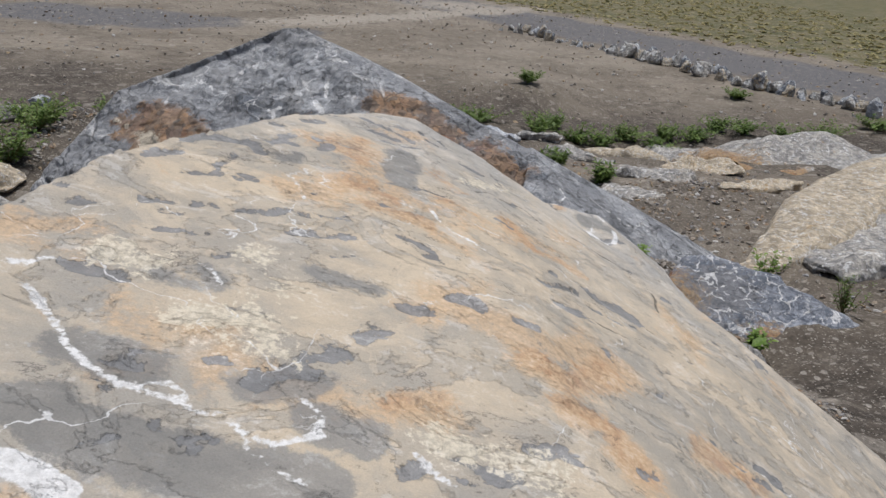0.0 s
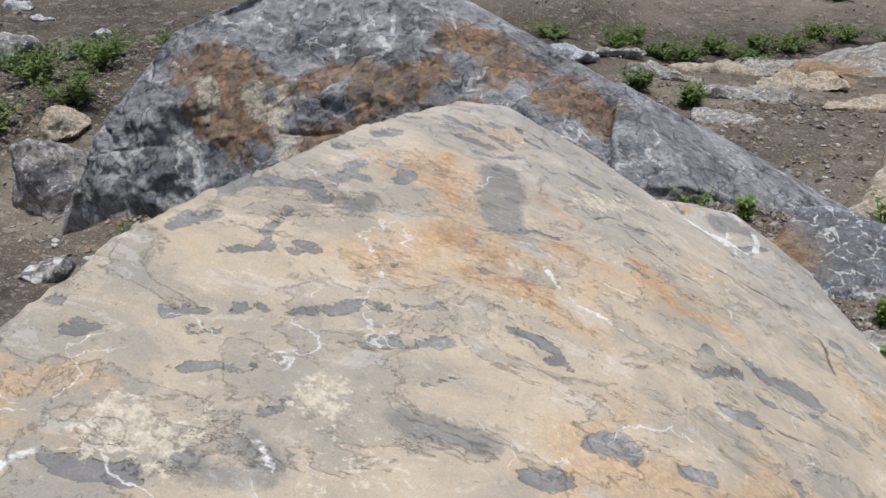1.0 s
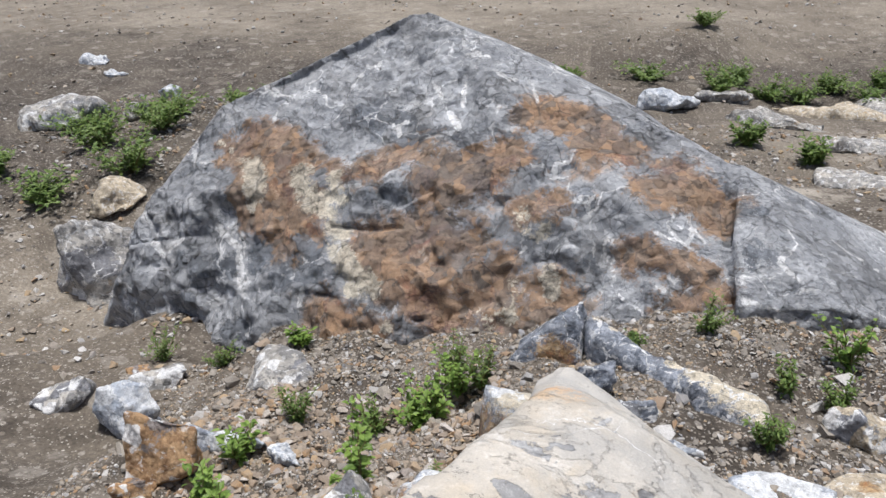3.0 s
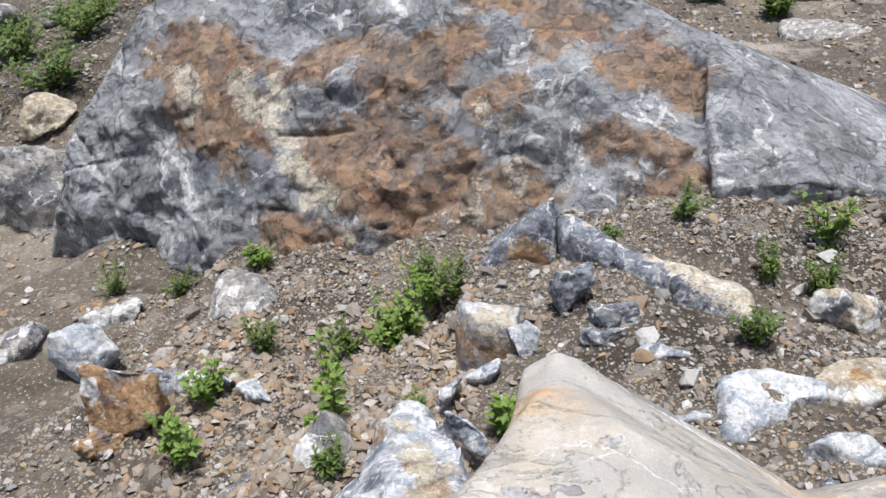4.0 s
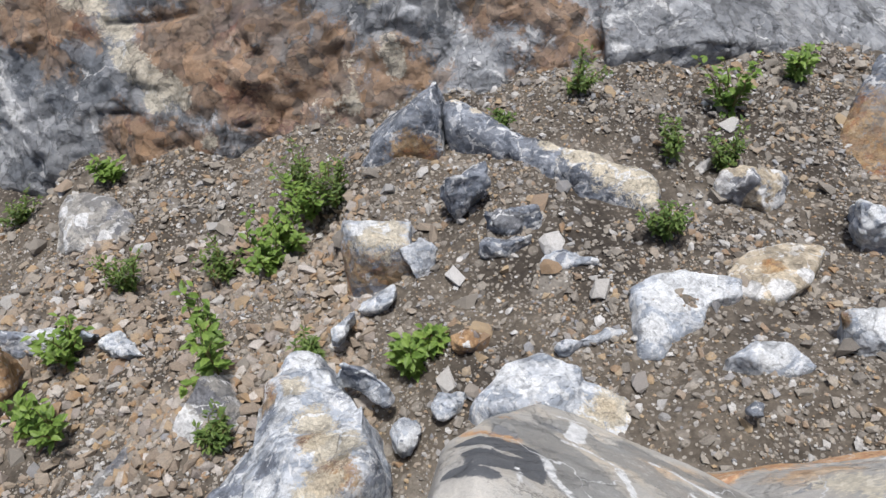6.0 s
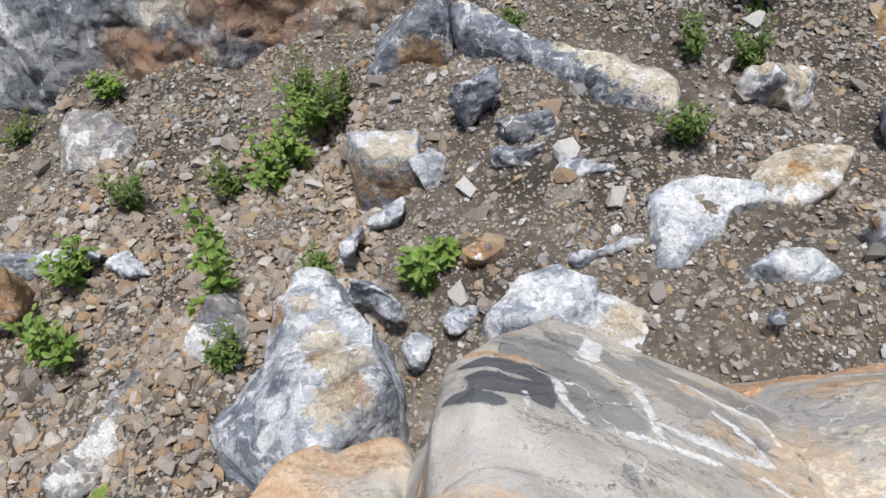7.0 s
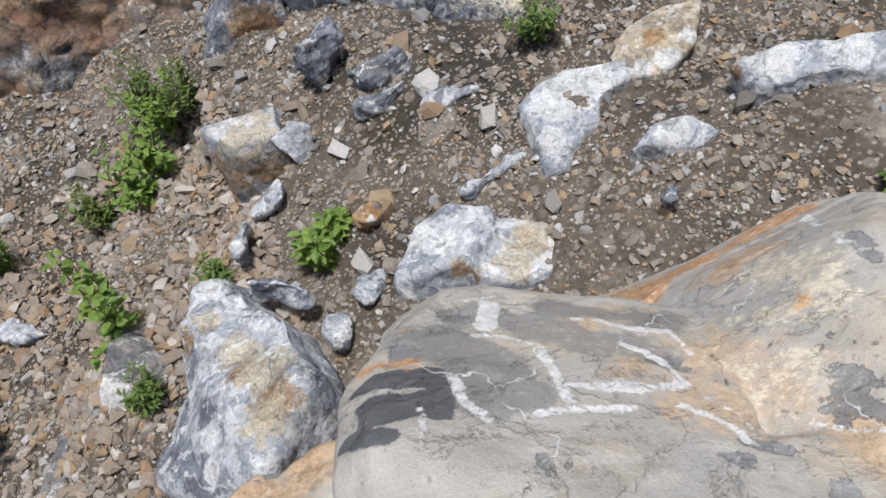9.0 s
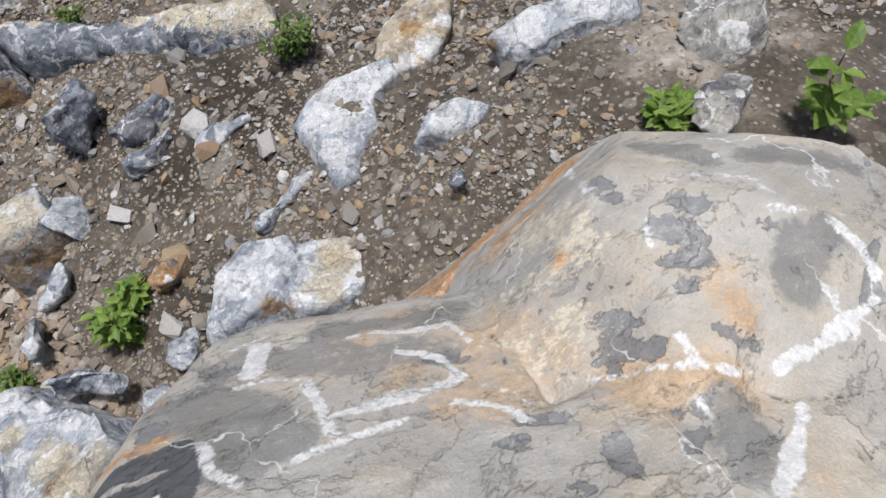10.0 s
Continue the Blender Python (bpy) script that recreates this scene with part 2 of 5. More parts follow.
NEAR_STROKES.append(('crack', [(0.005,[(0.17, 2.94, 1.83), (0.26, 3.0, 1.79), (0.3, 2.99, 1.77)]), (0.003,[(0.27, 3.76, 1.56), (0.31, 3.73, 1.55), (0.39, 3.74, 1.46), (0.41, 3.71, 1.49), (0.4, 3.66, 1.56), (0.46, 3.66, 1.54), (0.5, 3.63, 1.58)]), (0.003,[(0.41, 3.64, 1.57), (0.45, 3.63, 1.57), (0.47, 3.58, 1.6), (0.5, 3.58, 1.6), (0.55, 3.53, 1.56), (0.57, 3.48, 1.57), (0.64, 3.43, 1.54), (0.7, 3.4, 1.51)]), (0.002,[(0.27, 3.74, 1.58), (0.3, 3.69, 1.6), (0.32, 3.66, 1.6)]), (0.002,[(0.04, 3.84, 1.69), (0.1, 3.83, 1.65), (0.14, 3.82, 1.63)])]))
NEAR_STROKES.append(('crack', [(0.004,[(0.38, 3.9, 1.36), (0.34, 3.82, 1.46)]), (0.004,[(-0.11, 3.85, 1.82), (-0.06, 3.84, 1.77)])]))
NEAR_STROKES.append(('rust', [(0.048,[(-0.37, 2.86, 2.01), (-0.27, 2.96, 1.98), (-0.24, 2.81, 1.97)]), (0.045,[(-0.25, 2.5, 1.95), (-0.18, 2.56, 1.94), (-0.12, 2.51, 1.92)]), (0.035,[(-0.17, 2.41, 1.93), (-0.08, 2.41, 1.9), (0.0, 2.39, 1.88)]), (0.026,[(0.29, 2.74, 1.79), (0.38, 2.62, 1.74), (0.53, 2.62, 1.66)]), (0.02,[(0.02, 2.93, 1.89), (0.08, 2.84, 1.86)]), (0.024,[(0.09, 2.67, 1.86), (0.16, 2.64, 1.83)]), (0.044,[(0.29, 1.77, 1.77), (0.36, 1.75, 1.74), (0.52, 1.95, 1.65)]), (0.046,[(0.34, 1.61, 1.76), (0.45, 1.62, 1.7), (0.48, 1.52, 1.68)]), (0.05,[(0.77, 1.81, 1.51), (0.92, 1.84, 1.41)]), (0.021,[(-0.04, 1.45, 1.84), (0.03, 1.5, 1.84)])]))
NEAR_STROKES.append(('rust', [(0.039,[(-0.41, 2.84, 2.01), (-0.33, 2.88, 2.0), (-0.25, 2.94, 1.97), (-0.22, 2.9, 1.96)]), (0.03,[(-0.3, 2.81, 1.98), (-0.24, 2.76, 1.97)]), (0.027,[(-0.22, 3.72, 1.9), (-0.22, 3.72, 1.9)]), (0.018,[(0.54, 4.09, 1.15), (0.66, 4.13, 1.1), (0.75, 4.15, 1.05)]), (0.008,[(0.66, 3.67, 1.55), (0.63, 3.6, 1.57)]), (0.008,[(0.45, 3.6, 1.59), (0.53, 3.55, 1.58)]), (0.054,[(-0.52, 4.18, 0.86), (-0.52, 4.18, 0.86)]), (0.038,[(-0.57, 4.14, 0.92), (-0.53, 4.14, 0.9)])]))
NEAR_STROKES.append(('cream', [(0.043,[(-0.49, 1.57, 1.94), (-0.38, 1.62, 1.92), (-0.31, 1.56, 1.91)]), (0.028,[(0.05, 1.37, 1.81), (0.14, 1.37, 1.79), (0.24, 1.36, 1.77)]), (0.027,[(-0.69, 1.74, 2.0), (-0.63, 1.73, 1.98)]), (0.02,[(-0.42, 1.88, 1.95), (-0.35, 1.85, 1.93), (-0.31, 1.79, 1.92)]), (0.016,[(-0.68, 1.77, 2.0), (-0.6, 1.77, 1.98)]), (0.022,[(0.18, 3.02, 1.83), (0.38, 3.23, 1.74)]), (0.035,[(0.62, 4.03, 1.26), (0.58, 3.92, 1.42)]), (0.036,[(0.49, 3.91, 1.39), (0.53, 3.87, 1.43)]), (0.031,[(0.4, 3.84, 1.42), (0.46, 3.8, 1.45)]), (0.021,[(0.38, 3.78, 1.45), (0.38, 3.76, 1.46)]), (0.022,[(0.63, 3.92, 1.43), (0.57, 3.86, 1.46)])]))
NEAR_STROKES.append(('dark', [(0.021,[(-0.19, 3.99, 1.71), (-0.14, 3.98, 1.71), (-0.09, 3.95, 1.7)]), (0.026,[(-0.19, 3.94, 1.77), (-0.11, 3.9, 1.77)]), (0.027,[(-0.18, 3.91, 1.8), (-0.1, 3.92, 1.74)]), (0.014,[(-0.22, 3.99, 1.69), (-0.15, 3.97, 1.73), (-0.09, 3.98, 1.66)]), (0.016,[(-0.23, 3.89, 1.81), (-0.17, 3.86, 1.85)])]))
NEAR_STROKES.append(('amber', [(0.021,[(0.41, 4.14, 1.04), (0.56, 4.21, 0.95)]), (0.012,[(-0.11, 4.13, 1.53), (-0.11, 4.13, 1.53)]), (0.01,[(-0.09, 4.18, 1.45), (-0.02, 4.24, 1.35)]), (0.007,[(-0.2, 4.05, 1.62), (-0.13, 4.01, 1.66)]), (0.008,[(0.56, 3.9, 1.42), (0.52, 3.85, 1.44)]), (0.01,[(-0.08, 4.16, 1.47), (-0.08, 4.16, 1.47)])]))
BIG_STROKES.append(('rust', [(0.19,[(-3.34,9.17,0.41), (-2.91,8.9,0.35)]), (0.213,[(-3.09,8.67,0.1), (-2.75,8.46,0.04)]), (0.117,[(-3.65,9.32,0.35), (-3.46,9.15,0.36)]), (0.17,[(-1.9,8.14,-0.11), (-1.54,7.84,-0.2), (-1.25,7.74,-0.4)]), (0.142,[(-1.59,8.16,0.05), (-1.18,8.05,0.07)]), (0.166,[(-1.25,7.83,-0.18), (-0.84,7.83,-0.21)]), (0.117,[(-2.25,7.79,-0.6), (-2.04,7.72,-0.65), (-1.83,7.65,-0.71)]), (0.108,[(-0.78,7.66,-0.37), (-0.46,7.61,-0.32)]), (0.165,[(-1.37,8.44,0.41), (-1.0,8.55,0.47)]), (0.102,[(-1.99,8.73,0.44), (-1.58,8.79,0.58)]), (0.097,[(-0.81,8.65,0.59), (-0.72,8.64,0.6)]), (0.117,[(-0.06,8.7,0.68), (0.17,8.74,0.67)])]))
BIG_STROKES.append(('rust', [(0.142,[(0.48,8.34,0.49), (0.79,8.34,0.45)]), (0.105,[(0.63,8.6,0.53), (0.87,8.2,0.32)]), (0.088,[(0.26,7.81,0.14), (0.42,7.72,0.16)]), (0.087,[(0.66,7.66,0.15), (0.82,7.53,0.03)]), (0.061,[(0.56,7.48,-0.09), (0.62,7.46,-0.1)]), (0.084,[(-0.64,8.28,0.29), (-0.36,8.2,0.38)]), (0.062,[(-2.44,8.82,0.39), (-2.23,8.62,0.37)]), (0.11,[(-0.55,8.98,0.89), (-0.01,8.95,0.8)]), (0.089,[(-0.2,7.64,-0.23), (-0.42,7.75,-0.15)])]))
BIG_STROKES.append(('cream', [(0.057,[(-3.73,9.37,0.36), (-3.38,9.08,0.33), (-3.15,8.74,0.24), (-3.17,8.68,0.1)]), (0.063,[(-2.72,8.8,0.31), (-2.59,8.53,0.18), (-2.41,8.44,0.14)]), (0.051,[(-2.47,8.49,0.2), (-2.26,8.51,0.25), (-2.34,8.64,0.36)]), (0.068,[(-2.21,8.17,-0.14), (-2.07,7.99,-0.25), (-2.01,7.93,-0.33), (-1.85,7.9,-0.3)]), (0.042,[(-0.59,8.24,0.26), (-0.49,8.07,0.14), (-0.4,8.05,0.2)]), (0.05,[(-0.61,7.81,-0.2), (-0.64,7.65,-0.36)]), (0.045,[(-0.38,7.8,-0.07), (-0.33,7.7,-0.17)]), (0.032,[(-0.92,7.68,-0.4), (-0.82,7.61,-0.45)]), (0.033,[(-1.72,7.63,-0.63), (-1.72,7.63,-0.63)]), (0.028,[(-1.45,7.61,-0.66), (-1.45,7.61,-0.66)])]))
BIG_STROKES.append(('cream', [(0.04,[(-2.34,8.36,0.04), (-2.22,8.27,-0.02)]), (0.028,[(-1.62,7.73,-0.3), (-1.43,7.74,-0.3)])]))
BIG_STROKES.append(('slate', [(0.167,[(-3.1,8.36,-0.33), (-2.48,8.19,-0.21)]), (0.133,[(-2.76,8.15,-0.43), (-2.46,8.08,-0.32)]), (0.12,[(-3.31,8.04,-1.0), (-3.1,7.96,-0.94)]), (0.136,[(-3.96,8.54,-0.58), (-3.39,8.35,-0.46)]), (0.08,[(-0.04,7.83,0.08), (0.05,7.73,-0.02)]), (0.106,[(-0.48,8.71,0.67), (-0.28,8.48,0.56)]), (0.083,[(-0.19,8.29,0.49), (0.0,8.07,0.25)]), (0.15,[(-2.2,9.25,0.73), (-1.75,9.18,0.71)]), (0.115,[(-2.01,9.1,0.6), (-1.49,8.89,0.67)]), (0.083,[(-1.17,7.92,-0.07), (-0.8,7.96,-0.02)]), (0.055,[(-0.57,7.93,-0.0), (-0.48,7.91,0.01)]), (0.128,[(-4.03,8.39,-0.95), (-3.81,8.33,-0.9)]), (0.089,[(-1.94,8.46,0.23), (-1.67,8.43,0.35)])]))
BIG_STROKES.append(('slate', [(0.098,[(1.14,7.71,0.23), (1.22,7.72,0.23)]), (0.122,[(1.12,8.18,0.38), (1.2,8.19,0.38)])]))
BIG_STROKES.append(('calcite', [(0.022,[(-1.97,10.14,1.32), (-1.94,9.8,1.07), (-1.78,9.37,0.86), (-1.65,9.06,0.69)]), (0.021,[(-1.75,9.9,1.21), (-1.57,9.45,1.0), (-1.37,9.13,0.83), (-1.26,8.91,0.75)]), (0.016,[(-1.25,9.42,1.06), (-1.24,9.13,0.89)]), (0.015,[(-1.77,8.96,0.57), (-1.38,8.86,0.69), (-1.02,8.8,0.79)]), (0.028,[(-3.7,8.31,-0.94), (-3.4,8.25,-0.73), (-3.11,8.14,-0.62)]), (0.032,[(-3.26,8.2,-0.67), (-2.91,8.01,-0.65), (-2.94,7.89,-0.82)]), (0.028,[(-3.9,8.76,-0.08), (-3.67,8.71,-0.23), (-3.29,8.45,-0.32), (-3.2,8.23,-0.62)]), (0.03,[(-4.52,8.94,-0.43), (-4.22,8.71,-0.56), (-4.02,8.72,-0.43), (-3.9,8.74,-0.13)])]))
BIG_STROKES.append(('calcite', [(0.02,[(-2.57,7.96,-0.66), (-2.51,8.01,-0.45)]), (0.013,[(0.42,7.9,0.3), (0.68,7.87,0.23), (0.73,7.99,0.27)]), (0.013,[(0.51,7.97,0.32), (0.75,7.79,0.18)]), (0.013,[(0.66,7.66,0.15), (0.89,7.45,-0.01)]), (0.013,[(1.0,7.43,0.05), (1.18,7.36,0.01), (1.37,7.35,-0.01)]), (0.013,[(1.03,7.39,0.03), (1.24,7.36,-0.12)]), (0.013,[(1.29,7.67,0.21), (1.42,7.49,0.13)]), (0.016,[(-0.69,9.52,1.14), (-0.56,9.1,0.95)]), (0.015,[(-0.21,9.17,0.93), (-0.16,8.85,0.78)])]))
BIG_STROKES.append(('crack', [(0.028,[(1.04,8.62,0.48), (0.97,7.92,0.21)]), (0.014,[(-1.14,8.08,0.06), (-0.63,8.06,0.08)]), (0.014,[(-0.64,8.3,0.33), (-0.58,8.07,0.08)]), (0.013,[(-0.34,7.89,0.03), (-0.25,7.72,-0.07)]), (0.015,[(-2.34,8.32,0.01), (-1.65,8.22,0.08)]), (0.02,[(-2.39,7.96,-0.48), (-2.1,7.82,-0.46)]), (0.015,[(-2.16,8.52,0.3), (-1.69,8.53,0.42)]), (0.018,[(-0.08,7.8,0.04), (0.09,7.95,0.17)]), (0.014,[(0.04,8.15,0.41), (0.1,7.69,-0.09)]), (0.014,[(-1.53,7.67,-0.48), (-1.11,7.68,-0.52)]), (0.014,[(-1.43,8.44,0.4), (-1.4,8.28,0.27)])]))




# ---- materials ----
class Nodes:
    """A short hand for node trees."""

    def __init__(self, name):
        self.mat = bpy.data.materials.new(name)
        self.mat.use_nodes = True
        self.tree = self.mat.node_tree
        self.bsdf = self.tree.nodes["Principled BSDF"]
        self.bsdf.inputs["Specular IOR Level"].default_value = 0.3
        self.pos = self.tree.nodes.new("ShaderNodeTexCoord").outputs["Object"]

    def add(self, kind, **sets):
        node = self.tree.nodes.new(kind)
        for key, value in sets.items():
            setattr(node, key, value)
        return node

    def link(self, a, b):
        self.tree.links.new(a, b)

    def value(self, socket, v):
        if isinstance(v, (int, float)):
            socket.default_value = v
        elif isinstance(v, tuple):
            socket.default_value = (*v, 1) if len(v) == 3 and len(socket.default_value) == 4 else v
        else:
            self.link(v, socket)

    def noise(self, scale, detail=6.0, rough=0.6, stretch=None, distortion=0.0, at=None):
        node = self.add("ShaderNodeTexNoise")
        node.inputs["Scale"].default_value, node.inputs["Detail"].default_value = scale, detail
        node.inputs["Roughness"].default_value, node.inputs["Distortion"].default_value = rough, distortion
        src = at or self.pos
        if stretch:
            m = self.add("ShaderNodeMapping")
            m.inputs["Scale"].default_value = stretch[:3]
            if len(stretch) > 3:
                m.inputs["Rotation"].default_value = stretch[3:]
            self.link(src, m.inputs[0])
            src = m.outputs[0]
        self.link(src, node.inputs["Vector"])
        return node.outputs["Fac"]

    def voronoi(self, scale, feature="F1", output="Distance"):
        node = self.add("ShaderNodeTexVoronoi", feature=feature)
        node.inputs["Scale"].default_value = scale
        self.link(self.pos, node.inputs["Vector"])
        return node.outputs[output]

    def math(self, op, a, b=0.0, c=0.0):
        node = self.add("ShaderNodeMath", operation=op)
        self.value(node.inputs[0], a), self.value(node.inputs[1], b), self.value(node.inputs[2], c)
        return node.outputs[0]

    def step(self, v, lo, hi, to=(0.0, 1.0)):
        node = self.add("ShaderNodeMapRange", interpolation_type="SMOOTHSTEP")
        self.value(node.inputs[0], v)
        node.inputs[1].default_value, node.inputs[2].default_value = lo, hi
        node.inputs[3].default_value, node.inputs[4].default_value = to
        return node.outputs[0]

    def mix(self, fac, a, b, blend="MIX"):
        node = self.add("ShaderNodeMix", data_type="RGBA", blend_type=blend)
        self.value(node.inputs[0], fac), self.value(node.inputs[6], a), self.value(node.inputs[7], b)
        return node.outputs[2]

    def attr(self, name):
        return self.add("ShaderNodeAttribute", attribute_name=name).outputs["Fac"]

    def bump(self, *pairs):
        normal = None
        for height, strength, distance in pairs:
            node = self.add("ShaderNodeBump")
            node.inputs["Strength"].default_value, node.inputs["Distance"].default_value = strength, distance
            self.value(node.inputs["Height"], height)
            if normal:
                self.link(normal, node.inputs["Normal"])
            normal = node.outputs[0]
        self.link(normal, self.bsdf.inputs["Normal"])

    def done(self, colour, rough=0.85):
        self.value(self.bsdf.inputs["Base Color"], colour)
        self.value(self.bsdf.inputs["Roughness"], rough)
        return self.mat


def rock_material(name, low, high, rust=(0.30, 0.12, 0.045), busy=1.0, rusty=0.82, slate=(0.15, 0.155, 0.17), cream=(0.66, 0.59, 0.46),
                  white=(0.86, 0.87, 0.89), ochre=(0.47, 0.32, 0.16), vein=0.02, vein_scale=3.0, stain=0.5, grain=1.0, flake=0.004, random=False, size=1.0, drop=1.0, angular=0.0):
    """Quarried limestone: mottled ground colour, ochre and rust stains, slate patches under flaked skin, calcite veins. The
    fields rust, slate, cream, calcite, crack of a mesh pass one half where each begins."""
    n = Nodes(name)
    if drop != 1.0:
        squash = n.add("ShaderNodeMapping")
        squash.inputs["Scale"].default_value = (1, 1, drop)
        n.link(n.pos, squash.inputs[0])
        n.pos = squash.outputs[0]
    big, mid, fine = n.noise(1.6 / size, 5), n.noise(9 / size, 7, 0.68), n.noise(60 / size, 6, 0.72)
    tiny = n.noise(260, 4, 0.75)
    shard = n.noise(5.0 / size, 8, 0.70, (1, 1.5, 1.4, 0.3, 0.2, 0.5), 0.3)
    skin = n.noise(3.4 / size, 9, 0.66, (1, 1.5, 1.2, 0.1, 0.3, 0.4), 0.4)
    under = n.noise(4.7 / size, 9, 0.66, (1.3, 1, 1, 0.5, 0.1, 1.1), 0.5)
    pale = n.noise(6.1 / size, 9, 0.68, (1, 1.6, 1, 1.1, 0.4, 0.2), 0.4)
    tone = n.step(n.math("ADD", n.math("MULTIPLY", big, 0.5), n.math("MULTIPLY", shard, 0.5)), 0.40, 0.60)
    colour = n.mix(tone, tuple(0.7 * a + 0.3 * b for a, b in zip(low, high)), high)
    skin_mask = n.step(skin, 0.515, 0.535)
    colour = n.mix(n.math("MULTIPLY", skin_mask, 0.8 * (0.3 + 0.7 * busy)), colour, low)
    colour = n.mix(n.math("MULTIPLY", n.step(under, 0.56, 0.59), 0.7 * busy), colour, tuple(min(0.85, 1.25 * b) for b in high))
    colour = n.mix(n.math("MULTIPLY", n.step(pale, 0.575, 0.60), 0.55 * busy), colour, white)
    colour = n.mix(n.math("MULTIPLY", n.attr("cool"), n.step(under, 0.40, 0.56, (0.35, 1.0))), colour, n.mix(tone, (0.43, 0.425, 0.42), (0.56, 0.545, 0.52)))
    if random:
        info = n.add("ShaderNodeObjectInfo").outputs["Random"]
        colour = n.mix(n.math("MULTIPLY", info, 0.25), colour, low)
    wob = n.math("MULTIPLY_ADD", n.math("ADD", n.math("MULTIPLY", mid, 0.5), n.math("MULTIPLY", shard, 0.5)), 4.4, -2.2)
    wob_fine = n.math("MULTIPLY_ADD", n.math("ADD", n.math("MULTIPLY", mid, 0.35), n.math("MULTIPLY", fine, 0.65)), 4.0, -2.0)

    def where(field, wobble, soft, fine_part=0.15):
        return n.step(n.math("ADD", n.math("ADD", n.attr(field), n.math("MULTIPLY", wob, wobble)), n.math("MULTIPLY", wob_fine, fine_part)), 0.5 - soft, 0.5 + soft)

    ochre_mask = n.step(n.math("ADD", n.math("ADD", n.noise(2.3 / size, 7, 0.66), n.math("MULTIPLY", n.attr("rust"), 0.22)), n.math("MULTIPLY", wob_fine, 0.06)), 0.72 - 0.3 * stain, 0.84 - 0.3 * stain)
    colour = n.mix(n.math("MULTIPLY", ochre_mask, 0.7), colour, n.mix(n.step(fine, 0.35, 0.65), tuple(0.8 * v for v in ochre), tuple(1.15 * v for v in ochre)))
    rust_mask = where("rust", 0.32, 0.10, 0.22)
    colour = n.mix(n.math("MULTIPLY", rust_mask, rusty), colour, n.mix(n.step(n.math("ADD", n.math("MULTIPLY", fine, 0.4), n.math("MULTIPLY", shard, 0.6)), 0.43, 0.57), n.mix(n.step(under, 0.47, 0.53), rust, tuple(0.6 * v for v in rust)), ochre))
    colour = n.mix(n.math("MULTIPLY", where("grey", 0.20, 0.05, 0.08), 0.8), colour, n.mix(tone, tuple(0.62 * v * w for v, w in zip(low, (0.97, 1.0, 1.05))), tuple(0.85 * v * w for v, w in zip(low, (0.97, 1.0, 1.05)))))
    slate_mask = where("slate", 0.42, 0.025, 0.16)
    slate_tone = n.mix(n.step(shard, 0.35, 0.65), slate, tuple(1.55 * v for v in slate))
    colour = n.mix(n.math("MULTIPLY", slate_mask, 0.9), colour, slate_tone)
    colour = n.mix(n.math("MULTIPLY", where("dark", 0.12, 0.03, 0.08), 0.92), colour, n.mix(tone, (0.075, 0.083, 0.10), (0.12, 0.13, 0.15)))
    cream_mask = where("cream", 0.32, 0.07, 0.38)
    colour = n.mix(n.math("MULTIPLY", cream_mask, 0.85), colour, n.mix(n.step(fine, 0.4, 0.6), tuple(0.72 * v for v in cream), cream))
    colour = n.mix(n.math("MULTIPLY", where("amber", 0.3, 0.12, 0.2), 0.8), colour, n.mix(n.step(fine, 0.4, 0.6), (0.50, 0.22, 0.085), (0.66, 0.40, 0.19)))
    # thin calcite threads along old joints
    bend = n.add("ShaderNodeMix", data_type="VECTOR")
    swirl = n.add("ShaderNodeTexNoise")
    swirl.inputs["Scale"].default_value, swirl.inputs["Detail"].default_value = 6 / size, 5
    n.link(n.pos, swirl.inputs["Vector"])
    bend.inputs[0].default_value = 0.22 * size
    n.link(n.pos, bend.inputs[4]), n.link(swirl.outputs["Color"], bend.inputs[5])
    joint = n.add("ShaderNodeTexVoronoi", feature="DISTANCE_TO_EDGE")
    joint.inputs["Scale"].default_value = vein_scale / size
    n.link(bend.outputs[1], joint.inputs["Vector"])
    width = n.math("MULTIPLY", n.step(n.noise(4.3 / size, 4, 0.7), 0.42, 0.64), vein)
    threads = n.step(n.math("SUBTRACT", width, joint.outputs["Distance"]), 0.0, 0.006)
    broad = where("calcite", 0.12, 0.05, 0.13)
    threads = n.math("MULTIPLY", threads, n.math("MULTIPLY_ADD", rust_mask, -0.85, 0.85))
    calcite = n.math("MAXIMUM", threads, broad)
    colour = n.mix(n.math("MULTIPLY", calcite, 0.9), colour, n.mix(n.step(fine, 0.38, 0.62), tuple(0.78 * v for v in white), white))
    # chalky dust, dark pits and cracks, and edge shade painted along the flaked skin
    dust = n.step(n.math("ADD", n.math("MULTIPLY", shard, 0.55), n.math("MULTIPLY", fine, 0.45)), 0.53, 0.64)
    colour = n.mix(n.math("MULTIPLY", dust, 0.25), colour, white)
    rift = n.step(n.math("SUBTRACT", 0.012, n.math("ABSOLUTE", n.math("SUBTRACT", shard, 0.46))), 0.0, 0.010)
    rift = n.math("MULTIPLY", rift, n.step(n.noise(2.9 / size, 3), 0.57, 0.64, (0.0, 0.8)))
    lip_shade = n.math("MULTIPLY", n.step(n.math("SUBTRACT", 0.007, n.math("ABSOLUTE", n.math("SUBTRACT", skin, 0.513))), 0.0, 0.005), n.step(pale, 0.47, 0.55))
    rift = n.math("MAXIMUM", n.math("MAXIMUM", rift, n.math("MULTIPLY", lip_shade, 0.2 + 0.4 * busy)), where("crack", 0.06, 0.08, 0.05))
